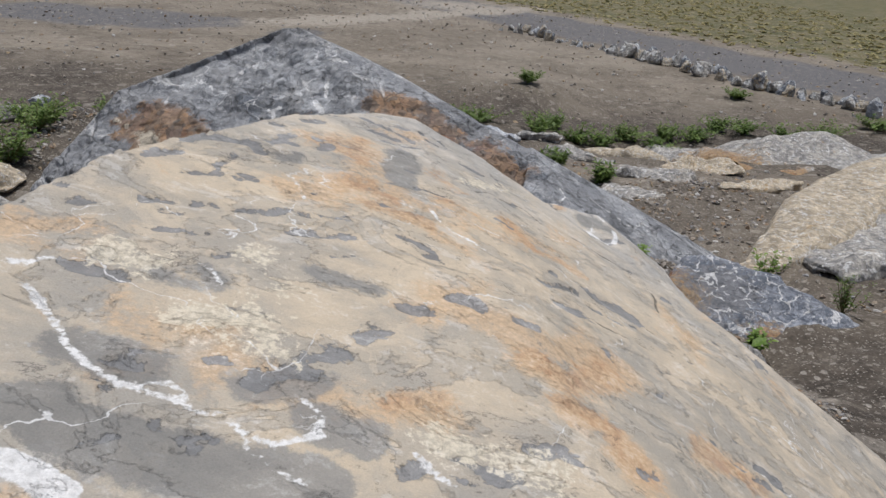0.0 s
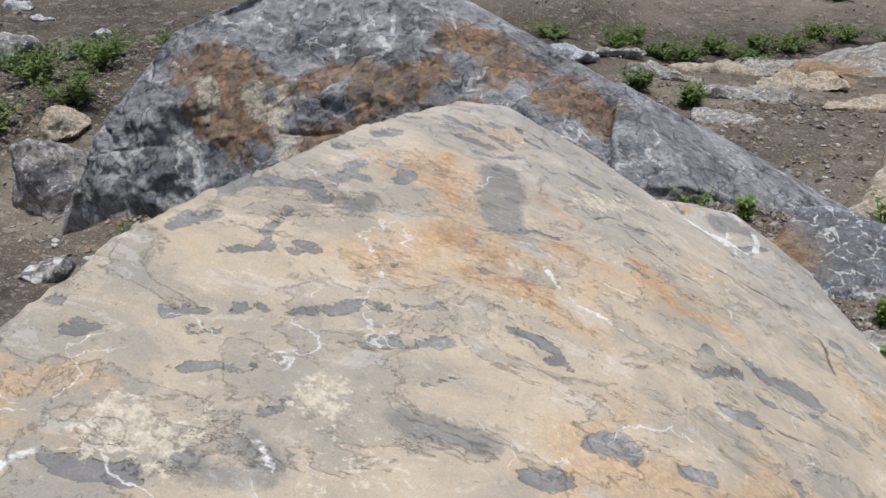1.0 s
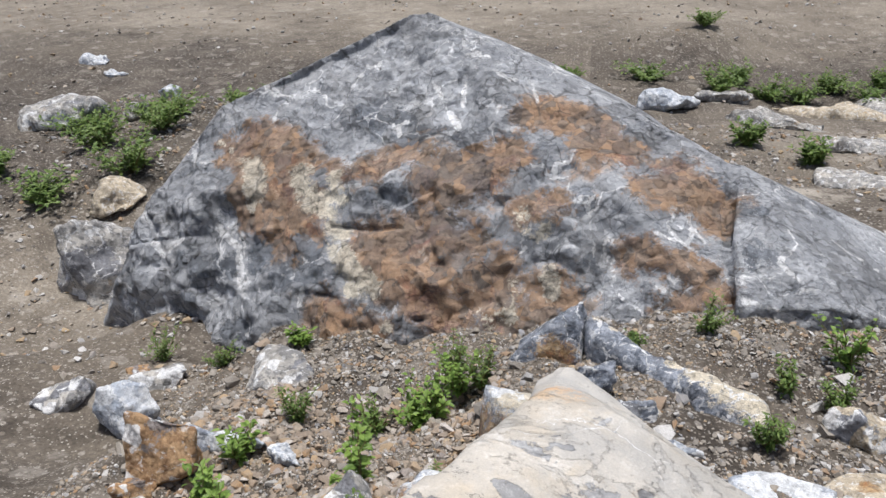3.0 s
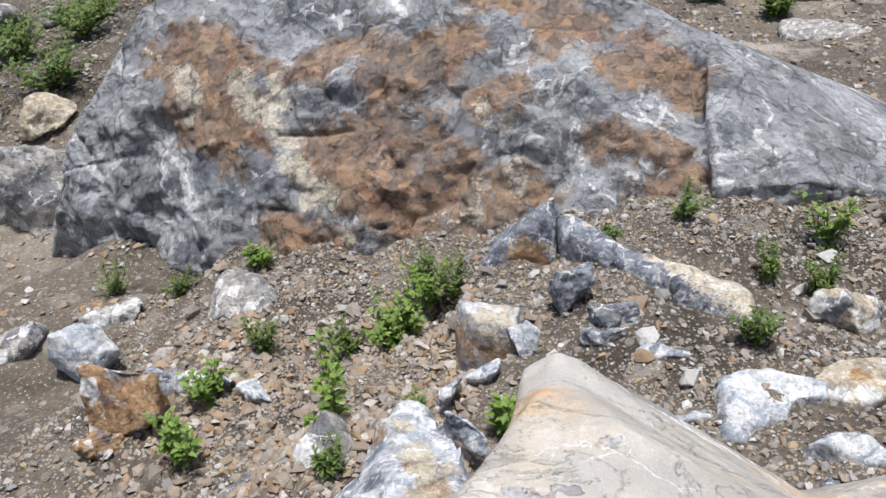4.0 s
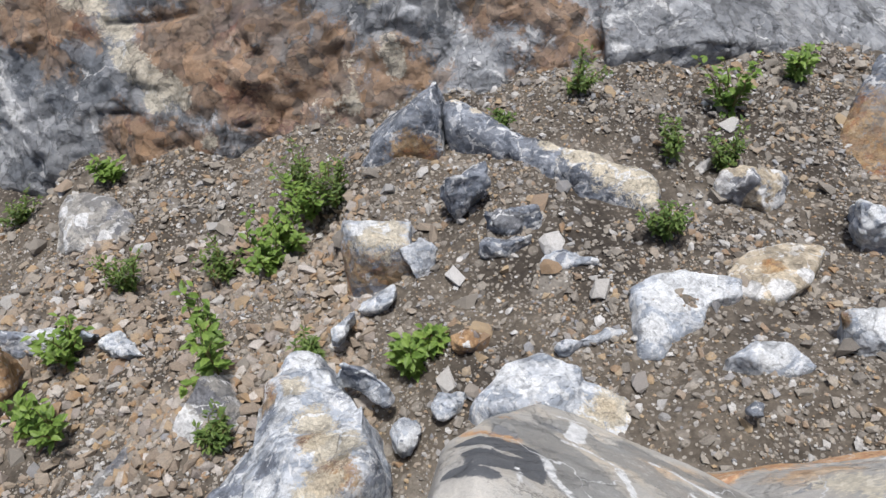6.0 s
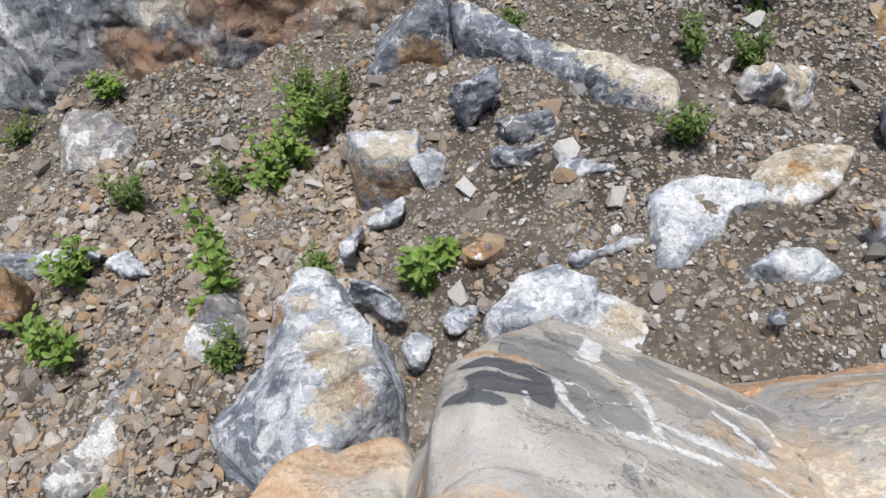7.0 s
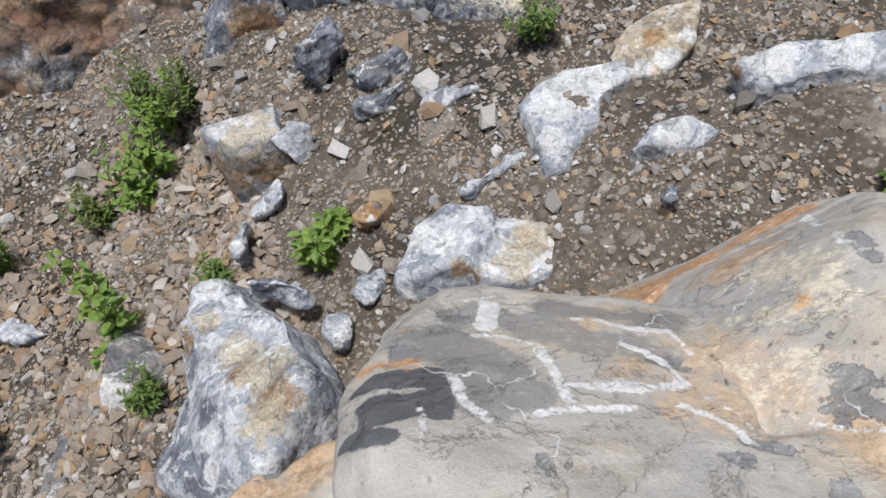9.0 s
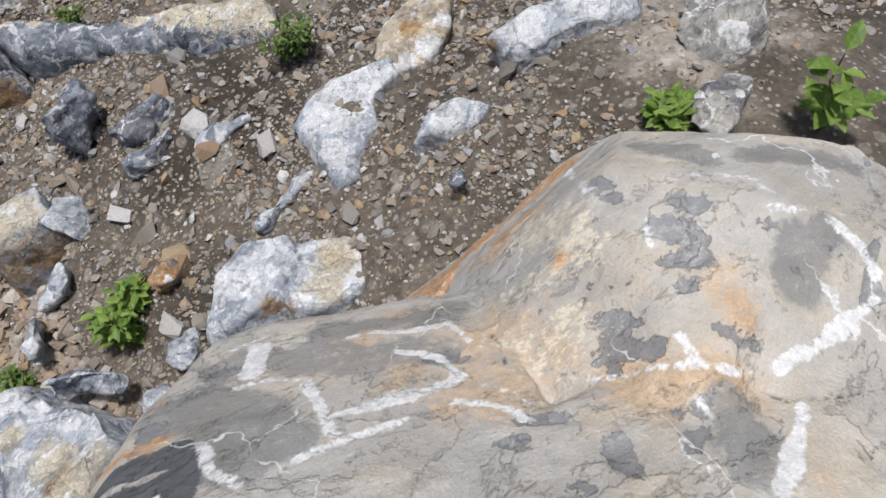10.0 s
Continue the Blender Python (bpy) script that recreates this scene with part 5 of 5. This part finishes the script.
rock("white_rock", "long white rock ledge in the soil", (1.65, 4.93, 0.3), (1, 1, 1), seed=131, material=MAT_WHITE, group=ROCKS, rough=0.5, patchy=0.3,
     corners=[(1.4, 5.11, 0.28), (1.49, 5.07, 0.34), (1.78, 4.98, 0.36), (1.97, 4.87, 0.32), (1.88, 4.77, 0.32), (1.65, 4.85, 0.36), (1.42, 4.94, 0.3), (1.4, 5.12, 0.1), (1.98, 4.9, 0.15), (1.88, 4.74, 0.15), (1.4, 4.9, 0.15), (1.6, 5.1, 0.1)],
     fields=(("calcite", [(1.5, 5.02, 0.34, 0.12), (1.75, 4.92, 0.36, 0.12)]), ("rust", [(1.39, 5.08, 0.26, 0.05)])))
rock("tan_rock", "low tan rock with a grey top", (1.5, 6.12, -0.1), (0.46, 0.22, 0.24), 8, (0, 0), 32, MAT_TAN, group=ROCKS)
rock("grey_rock", "pale blue-grey rock in the soil", (1.95, 5.8, -0.08), (0.36, 0.3, 0.3), 20, (0, 0), 33, MAT_WHITE, group=ROCKS)
rock("white_rock", "thin white rock rib in the gravel", (0.43, 5.22, 0.08), (0.34, 0.05, 0.09), 12, (0, 0), 34, MAT_WHITE, group=ROCKS)
rock("slate_stone", "small dark slate stone", (0.87, 4.68, 0.34), (0.09, 0.06, 0.06), 0, (0, 0), 35, MAT_DARK, group=ROCKS)
rock("grey_rock", "flat grey rock bedded in dust", (2.05, 4.5, 0.3), (0.5, 0.34, 0.2), 30, (5, 5), 36, MAT_DUSTY, group=ROCKS)
rock("brown_rock", "low brownish grey rock beside a sapling", (1.66, 4.2, 0.36), (0.38, 0.24, 0.22), 25, (0, 8), 37, MAT_DUSTY, group=ROCKS)
rock("leaning_slab", "grey rock slab with orange edge", (2.6, 6.7, -0.3), (1, 1, 1), seed=38, material=MAT_DARK, group=ROCKS, rough=0.5,
     corners=[(1.95, 6.35, -0.2), (2.5, 7.0, 0.04), (2.75, 7.0, 0.04), (3.4, 6.4, -0.16), (4.4, 5.9, -0.3), (4.3, 5.7, -0.4), (2.4, 6.3, -0.28), (3.0, 6.0, -0.34), (2.0, 6.4, -0.5), (3.2, 7.3, -0.7), (4.6, 5.8, -0.7), (3.0, 5.9, -0.7)],
     fields=(("rust", [(2.3, 6.5, -0.1, 0.4), (3.1, 5.9, -0.2, 0.4)]), ("slate", [(2.7, 6.5, 0.0, 0.5)])), patchy=0.0)
# left of the ledge, down in the gully
rock("white_rock", "blocky white and blue-grey rock", (-3.5, 6.6, -0.88), (0.66, 0.36, 0.5), -20, (0, 0), 40, MAT_WHITE, group=ROCKS, rough=0.7)
rock("orange_rock", "rounded orange-brown rock among weeds", (-2.62, 5.7, -0.48), (0.52, 0.46, 0.58), 20, (0, 10), 41, MAT_ORANGE, group=ROCKS, rough=0.6)
rock("brown_stone", "flat rusty brown stone", (-2.75, 5.48, -0.45), (0.28, 0.18, 0.14), 10, (0, 0), 42, MAT_ORANGE, group=ROCKS)
rock("grey_slab", "flat dusty grey slab", (-3.45, 7.1, -0.92), (0.56, 0.36, 0.26), -5, (5, 0), 43, MAT_DUSTY, group=ROCKS, rough=0.6)
rock("grey_slab", "flat dusty tan-grey slab", (-2.42, 6.95, -0.72), (0.6, 0.4, 0.3), -15, (8, 0), 44, MAT_DUSTY, group=ROCKS, rough=0.6)
rock("grey_rock", "grey rock at the edge of the gully", (-4.15, 6.75, -0.95), (0.5, 0.4, 0.4), 30, (0, 0), 45, MAT_DUSTY, group=ROCKS)
rock("three_sided_rock", "three-sided grey rock with white veins", (-1.24, 5.14, -0.06), (1, 1, 1), seed=46, material=MAT_DUSTY, group=ROCKS, rough=0.4,
     corners=[(-1.24, 5.22, 0.16), (-1.42, 5.05, -0.02), (-1.38, 4.92, -0.12), (-1.12, 4.98, -0.1), (-1.04, 5.1, -0.1), (-1.2, 5.4, -0.15)], fields=(("calcite", [(-1.35, 5.02, 0.0, 0.14)]),))
rock("white_rock", "white rock sliver among weeds", (-1.85, 5.75, -0.38), (0.26, 0.12, 0.18), -45, (0, 0), 47, MAT_WHITE, group=ROCKS)
rock("white_rock", "long low white rock rib", (-2.3, 5.92, -0.45), (0.62, 0.12, 0.18), -3, (0, 0), 48, MAT_WHITE, group=ROCKS)
rock("grey_rock", "dusty pale rock ridge in the slope", (-1.75, 4.85, -0.26), (0.7, 0.22, 0.3), 62, (10, 0), 49, MAT_DUSTY, group=ROCKS)
rock("brown_stone", "small red-brown stone by the slab", (-3.75, 7.15, -0.95), (0.22, 0.16, 0.2), 0, (0, 0), 50, MAT_ORANGE, group=ROCKS)
rock("grey_rock", "grey rock leaning at the big boulder's foot", (-5.7, 9.9, -1.75), (1.3, 0.9, 1.4), 20, (0, 0), 51, MAT_DUSTY, group=ROCKS)
rock("brown_rock", "flat brown and white rock by the bank", (-8.9, 13.9, -1.2), (1.5, 0.9, 0.8), 10, (0, 0), 52, MAT_DUSTY, group=ROCKS)
rock("white_rock", "flat white flake on the bank", (-11.0, 18.1, -1.0), (0.9, 0.6, 0.18), 10, (0, 0), 53, MAT_WHITE, group=ROCKS)
rock("white_rock", "small white flake on the bank", (-9.9, 17.3, -1.05), (0.5, 0.4, 0.15), 40, (0, 0), 54, MAT_WHITE, group=ROCKS)
rock("white_rock", "pale stone on the dark bank", (-7.9, 15.8, -1.1), (0.4, 0.35, 0.4), 10, (0, 0), 55, MAT_WHITE, group=ROCKS)
rock("white_rock", "bright white flat rock beyond the big boulder", (1.45, 17.3, -1.6), (1.1, 0.8, 0.5), 0, (0, 0), 56, MAT_WHITE, group=ROCKS)
# the outcrop on the far side
rock("outcrop", "broad grey-brown rock outcrop with orange side", (7.5, 17.0, -1.8), (1, 1, 1), seed=57, material=MAT_DUSTY, group=ROCKS, rough=1.3, patchy=0.1,
     corners=[(5.0, 17.0, -1.9), (5.6, 17.5, -1.2), (7.2, 18.0, -0.95), (9.0, 18.2, -1.0), (11.5, 17.5, -1.2), (7.2, 16.0, -1.5), (8.5, 15.5, -1.3), (6.3, 16.2, -1.9), (8.4, 14.9, -1.9), (12, 16, -1.9), (12, 19, -2.2), (5.5, 19, -2.2)],
     fields=(("rust", [(6.6, 16.8, -1.5, 1.2), (7.6, 16.0, -1.5, 0.8)]),))
rock("tan_slab", "long sloping tan rock slab", (5.6, 10.2, -0.7), (1, 1, 1), seed=58, material=MAT_TAN, group=ROCKS, rough=0.35, patchy=0.0,
     corners=[(3.43, 8.13, -0.6), (3.75, 8.15, -0.6), (4.35, 8.95, -0.52), (5.9, 10.6, -0.38), (4.2, 9.35, -0.47), (6.08, 11.61, -0.30), (7.2, 12.5, -0.22), (9.2, 14.4, -0.1), (9.4, 13.2, -0.2), (3.5, 8.4, -1.2), (6.0, 12.0, -1.4), (9.2, 14.6, -1.5), (9.6, 13.2, -1.5), (6.0, 10.5, -1.3)])
rock("grey_slab", "grey bedded rock slab beside tan slab", (5.7, 9.2, -0.7), (2.6, 1.5, 0.55), 45, (4, 0), 59, MAT_DUSTY, group=ROCKS, patchy=0.0)

for k, (x, y, l, w, h, turn) in enumerate([(4.6, 17.6, 2.6, 0.8, 0.45, -8), (3.2, 16.4, 1.8, 0.6, 0.3, -12), (5.6, 16.0, 2.0, 0.9, 0.3, 5), (4.4, 14.6, 1.6, 0.8, 0.22, -10), (5.8, 13.6, 1.5, 0.7, 0.22, 12),
                                           (3.6, 12.8, 1.2, 0.6, 0.2, -20), (6.8, 14.6, 1.4, 0.7, 0.4, 30), (2.6, 17.9, 1.2, 0.5, 0.3, -5), (-6.4, 11.2, 0.9, 0.6, 0.5, 20), (-7.8, 14.6, 0.7, 0.5, 0.5, 50)]):
    z = float(ground_height(np.array([x]), np.array([y]))[0])
    rock("ledge_rock", "low pale rock ledge showing through the soil", (x, y, z), (l, w, h), turn, (3, 0), 110 + k, (MAT_TAN, MAT_DUSTY)[k % 2], group="rock ledges beyond the boulder", sink=0.35, patchy=0.3)

# the row of rocks along the gravel road
ROW = random.Random(4)
protos = [rock("roadside_rock", "rough pale grey rock in the row along the gravel road", (0, -60 - k * 3, -1.2), (0.9, 0.7, 0.8), 0, (0, 0), 70 + k, m, group="rocks along the road", sink=0.0)
          for k, m in enumerate((MAT_WHITE, MAT_DUSTY, MAT_DARK, MAT_TAN, MAT_DUSTY))]
for k in range(76):
    s = -2 + k * 0.25 + ROW.uniform(-0.2, 0.2)
    x, y = ROAD_A + ROAD_DIR * s + ROAD_SIDE * ROW.uniform(-0.5, 0.5)
    m = pose(x, y, float(ground_height(np.array([x]), np.array([y]))[0]) - 0.08, 0, 0, ROW.uniform(0, 360)) @ Matrix.Diagonal((*[ROW.uniform(0.45, 0.9) * ROW.choice((0.5, 0.7, 0.9))] * 3, 1))
    ob = copy_thing(protos[k % 5], m)
    ob.matrix_basis = m
for ob in protos:
    bpy.data.objects.remove(ob)


# ---- plants ----
def part(name, verts, faces, material, parent, label=""):
    ob = new(name, mesh_from(name, verts, faces, material, smooth=False))
    ob.parent = parent
    return tagged(ob, label)


def leaf_into(vs, fs, at, way, up, length, width):
    way, up = way.normalized(), up.normalized()
    side = way.cross(up).normalized()
    up = side.cross(way)
    k = len(vs)
    for s, w, h in ((0, 0, 0), (0.3, 0.5, 0.10), (0.3, -0.5, 0.10), (0.65, 0.42, 0.06), (0.65, -0.42, 0.06), (1, 0, -0.12), (0.3, 0, 0.0), (0.65, 0, 0.0)):
        vs.append(at + way * (s * length) + side * (w * width) + up * (h * length))
    fs += [(k, k + 6, k + 1), (k, k + 2, k + 6), (k + 1, k + 6, k + 7, k + 3), (k + 6, k + 2, k + 4, k + 7), (k + 3, k + 7, k + 5), (k + 7, k + 4, k + 5)]


def stem_into(vs, fs, path, radius):
    k = len(vs)
    for i, p in enumerate(path):
        r = radius * (1 - 0.7 * i / (len(path) - 1))
        for j in range(4):
            a = j * math.pi / 2
            vs.append(p + Vector((r * math.cos(a), r * math.sin(a), 0)))
    for i in range(len(path) - 1):
        for j in range(4):
            a, b = k + 4 * i + j, k + 4 * i + (j + 1) % 4
            fs.append((a, b, b + 4, a + 4))


def plant(name, label, place, height, width, seed, leaf=0.05, leaf_wide=0.5, stems=6, leaves=14, material=None, category="weed"):
    rng = random.Random(seed)
    x, y = place
    z = float(relief(np.array([[x]]), np.array([[y]]))[0, 0])
    base = tagged(new(name), label, category, "weeds in the gravel")
    base.location = (x, y, z - 0.01)
    lv, lf = [], []
    for s in range(stems):
        a, lean = rng.uniform(0, 6.28), rng.uniform(0.1, 1.0) * width / 2
        tall = height * rng.uniform(0.55, 1.0)
        bend = Vector((math.cos(a) * lean, math.sin(a) * lean, 0))
        path = [Vector((0, 0, 0)) + bend * (0.2 + 0.8 * (q / 5) ** 1.4) * (q > 0) + Vector((0, 0, tall * q / 5)) + Vector((rng.uniform(-1, 1), rng.uniform(-1, 1), 0)) * 0.006 * q for q in range(6)]
        sv, sf = [], []
        stem_into(sv, sf, path, 0.004 + 0.006 * height)
        part("stem", sv, sf, MAT_STEM, base)
        for l in range(leaves):
            q = 0.15 + 0.85 * (l + rng.random()) / leaves
            i = min(int(q * 5), 4)
            at = path[i].lerp(path[i + 1], q * 5 - i)
            b = rng.uniform(0, 6.28)
            way = Vector((math.cos(b), math.sin(b), rng.uniform(-0.2, 0.9)))
            size = leaf * rng.uniform(0.6, 1.15) * (1.1 - 0.35 * q)
            leaf_into(lv, lf, at + way * rng.uniform(0, 0.3) * leaf, way, Vector((rng.uniform(-0.4, 0.4), rng.uniform(-0.4, 0.4), 1)), size, size * leaf_wide)
    part("foliage", lv, lf, material or MAT_LEAF, base)
    return base


LEAFY, WEED = "bushy green weed growing in the gravel", "dark green feathery weed on the stony slope"
plant("sapling", "young broad-leaved sapling with bright leaves", (1.86, 3.96), 0.40, 0.14, 1, 0.12, 0.55, 3, 9, MAT_LEAF, "sapling")
for k, (x, y, h, w, leafy) in enumerate([(-0.95, 6.75, .34, .3, 1), (-1.15, 6.3, .3, .26, 1), (-2.0, 6.35, .26, .28, 0), (-1.27, 5.4, .40, .36, 1), (-2.2, 5.8, .30, .3, 1), (-2.1, 5.3, .34, .34, 1), (-1.5, 6.5, .26, .26, 0), (-1.08, 6.5, .36, .28, 1), (-0.78, 6.72, .36, .26, 0),
                                         (-1.0, 6.95, .3, .3, 0), (-0.28, 5.36, .12, .1, 1), (0.75, 7.15, .24, .32, 0), (1.6, 6.85, .34, .4, 1), (0.88, 5.8, .2, .26, 0), (-2.46, 7.6, .2, .22, 1), (-3.7, 7.5, .25, .4, 0),
                                         (-0.62, 4.72, .16, .2, 1), (-1.7, 4.4, .26, .28, 1), (-0.38, 5.28, .19, .1, 1), (1.5, 4.32, .1, .12, 1), (1.42, 6.4, .22, .26, 0), (1.15, 6.5, .2, .2, 0), (2.1, 7.1, .25, .2, 1),
                                         (3.9, 8.2, .34, .5, 1), (4.0, 6.7, .34, .4, 0), (-1.2, 5.0, .16, .14, 0), (-0.85, 5.5, .12, .12, 0), (-3.1, 7.4, .2, .3, 0), (0.25, 6.9, .14, .14, 0), (2.8, 5.8, .2, .2, 1)]):
    plant("weed", LEAFY if leafy else WEED, (x, y), 1.15 * h, 1.2 * w, 10 + k, 0.075 if leafy else 0.05, 0.52 if leafy else 0.36, 9 if leafy else 12, 16 if leafy else 24, MAT_LEAF if leafy else MAT_WEED)
for k, (x, y, h, w) in enumerate([(-6.9, 13.6, .8, 1.2), (-6.6, 12.0, .9, 1.2), (-7.6, 12.8, .7, 1.0), (-6.0, 14.6, .6, 1.0), (2.7, 22.5, .45, .7), (2.6, 18.7, .55, 1.2), (3.6, 18.7, .6, 1.3), (5.0, 19.6, .5, 1.2), (6.0, 19.8, .5, 1.0),
                                  (7.6, 20.5, .5, 1.0), (2.4, 14.5, .5, .5), (3.2, 13.8, .5, .5), (-0.5, 18.5, .5, .8), (9.0, 19.5, .5, 1.2), (-3.5, 17.5, .4, 1.0), (-8.5, 11.5, .5, 1.0), (1.2, 19.2, .4, 1.4), (4.3, 19.0, .5, 1.4), (5.6, 18.9, .4, 1.2), (6.8, 19.6, .45, 1.2), (8.2, 20.2, .5, 1.4), (10.2, 20.0, .5, 1.6), (3.1, 19.6, .5, 1.2),
                                  (-7.2, 14.6, .5, 1.2), (-5.4, 15.6, .45, 1.2), (-4.4, 16.6, .4, 1.2), (-8.2, 13.6, .5, 1.2), (-7.4, 11.0, .5, 1.1), (-2.4, 18.0, .35, 1.2), (12.0, 20.8, .5, 1.6), (9.5, 24.5, .4, .9)]):
    plant("bush", "low green bush on the stony bank", (x, y), 0.8 * h, 1.3 * w, 60 + k, 0.13, 0.45, 24, 20, MAT_WEED, "bush")


def far_grass():
    """Tufts of dry and green grass over the field beyond the road."""
    rng = np.random.RandomState(77)
    vs, fs = [], []
    for k in range(3200):
        s, o = rng.uniform(-45, 20), rng.uniform(9.0, 45.0)
        x, y = ROAD_A + ROAD_DIR * s + ROAD_SIDE * o
        z = float(ground_height(np.array([x]), np.array([y]))[0])
        tall = rng.uniform(0.05, 0.16)
        for b in range(7):
            a, w = rng.uniform(0, 6.28), rng.uniform(0.08, 0.2)
            dx, dy = math.cos(a), math.sin(a)
            out = rng.uniform(1.0, 3.0) * tall
            i = len(vs)
            vs += [(x - dy * w, y + dx * w, z - 0.02), (x + dy * w, y - dx * w, z - 0.02), (x + dx * out, y + dy * out, z + tall * rng.uniform(0.6, 1.0))]
            fs.append((i, i + 1, i + 2))
    me = mesh_from("grass", vs, fs, MAT_DRY, smooth=False)
    return tagged(new("grass", me), "tufts of dry and green grass on the field", "grass", kind="stuff")


far_grass()


# ---- loose stones and gravel ----
def stone_shapes(count, seed):
    made = []
    for k in range(count):
        rng = np.random.RandomState(seed + k)
        pts = rng.normal(size=(11, 3))
        pts /= np.abs(pts).max(1)[:, None] ** 0.4 * np.linalg.norm(pts, axis=1)[:, None] ** 0.6
        pts *= rng.uniform(0.6, 1.0, (11, 1)) * (0.5, rng.uniform(0.28, 0.45), rng.uniform(0.16, 0.34))
        bm = bmesh.new()
        hull_into(bm, pts.tolist())
        bmesh.ops.triangulate(bm, faces=bm.faces)
        bmesh.ops.recalc_face_normals(bm, faces=bm.faces)
        bm.verts.index_update()
        made.append((np.array([v.co for v in bm.verts]), np.array([[v.index for v in f.verts] for f in bm.faces])))
        bm.free()
    return made


SHAPES = stone_shapes(14, 300)
LOOSE = [mesh_from("stone", v, f, MAT_STONE, smooth=False) for v, f in SHAPES]
rng = np.random.RandomState(8)
for k in range(290):
    x, y = (rng.uniform(-3.2, 0.0), rng.uniform(4.6, 7.6)) if k % 3 else (rng.uniform(-0.6, 2.4), rng.uniform(4.7, 7.1))
    size = 0.06 + 0.13 * rng.random() ** 2.4
    z = float(relief(np.array([[x]]), np.array([[y]]))[0, 0])
    ob = new("loose_stone", LOOSE[k % 14])
    ob.matrix_basis = pose(x, y, z + size * 0.10, rng.uniform(-25, 25), rng.uniform(-25, 25), rng.uniform(0, 360)) @ Matrix.Diagonal((size, size, size, 1))
    tagged(ob, "angular broken stone lying on the soil", "stone", "loose stones on the slope")


def scatter(name, label, count, area, sizes, seed, material=MAT_GRAVEL):
    """Gravel too many to count: stones strewn over an area (x0, x1, y0, y1), thinning out unevenly."""
    rng = np.random.RandomState(seed)
    x, y = rng.uniform(area[0], area[1], count), rng.uniform(area[2], area[3], count)
    keep = fbm(np.stack([x, y, 0 * x], -1), 1.7, 3, seed) + rng.uniform(-0.22, 0.22, count) > 0.42
    keep &= (np.hypot(x - 1.95, y - 4.65) > 0.6) | (rng.random(count) < 0.3)
    x, y = x[keep], y[keep]
    z = relief(x, y)
    n = len(x)
    size = sizes[0] + (sizes[1] - sizes[0]) * rng.random(n) ** 3
    turn, tip, roll = rng.uniform(0, 6.28, n), rng.normal(0, 0.35, n), rng.normal(0, 0.35, n)
    kind = rng.randint(0, len(SHAPES), n)
    vs, fs, base = [], [], 0
    for k, (sv, sf) in enumerate(SHAPES):
        pick = np.where(kind == k)[0]
        if not len(pick):
            continue
        p = sv[None] * size[pick][:, None, None]
        c, s = np.cos(tip[pick])[:, None], np.sin(tip[pick])[:, None]
        p = np.stack([p[..., 0], c * p[..., 1] - s * p[..., 2], s * p[..., 1] + c * p[..., 2]], -1)
        c, s = np.cos(roll[pick])[:, None], np.sin(roll[pick])[:, None]
        p = np.stack([c * p[..., 0] + s * p[..., 2], p[..., 1], c * p[..., 2] - s * p[..., 0]], -1)
        c, s = np.cos(turn[pick])[:, None], np.sin(turn[pick])[:, None]
        p = np.stack([c * p[..., 0] - s * p[..., 1], s * p[..., 0] + c * p[..., 1], p[..., 2]], -1)
        p += np.stack([x[pick], y[pick], z[pick] + size[pick] * 0.08], -1)[:, None]
        vs.append(p.reshape(-1, 3))
        fs.append((sf[None] + (base + np.arange(len(pick)) * len(sv))[:, None, None]).reshape(-1, 3))
        base += len(pick) * len(sv)
    me = mesh_from(name, np.concatenate(vs), np.concatenate(fs), material, smooth=False)
    return tagged(new(name, me), label, "gravel", kind="stuff")


scatter("gravel", "fine mixed gravel of tan, brown and grey stone", 78000, (-3.3, 2.9, 4.1, 7.7), (0.008, 0.034), 1)
scatter("gravel", "coarse broken gravel of tan, brown and grey stone", 19000, (-3.4, 2.8, 4.2, 7.9), (0.026, 0.08), 4)
scatter("gravel", "angular tan and orange-brown stone shards", 5200, (-2.8, -0.55, 4.2, 6.8), (0.04, 0.13), 6, MAT_SHARD)
scatter("gravel", "coarse scattered gravel round the big boulder", 22000, (-9, 7, 7.0, 16), (0.02, 0.14), 2)
scatter("gravel", "scattered stones over the far yard", 14000, (-24, 22, 13, 50), (0.04, 0.20), 3)
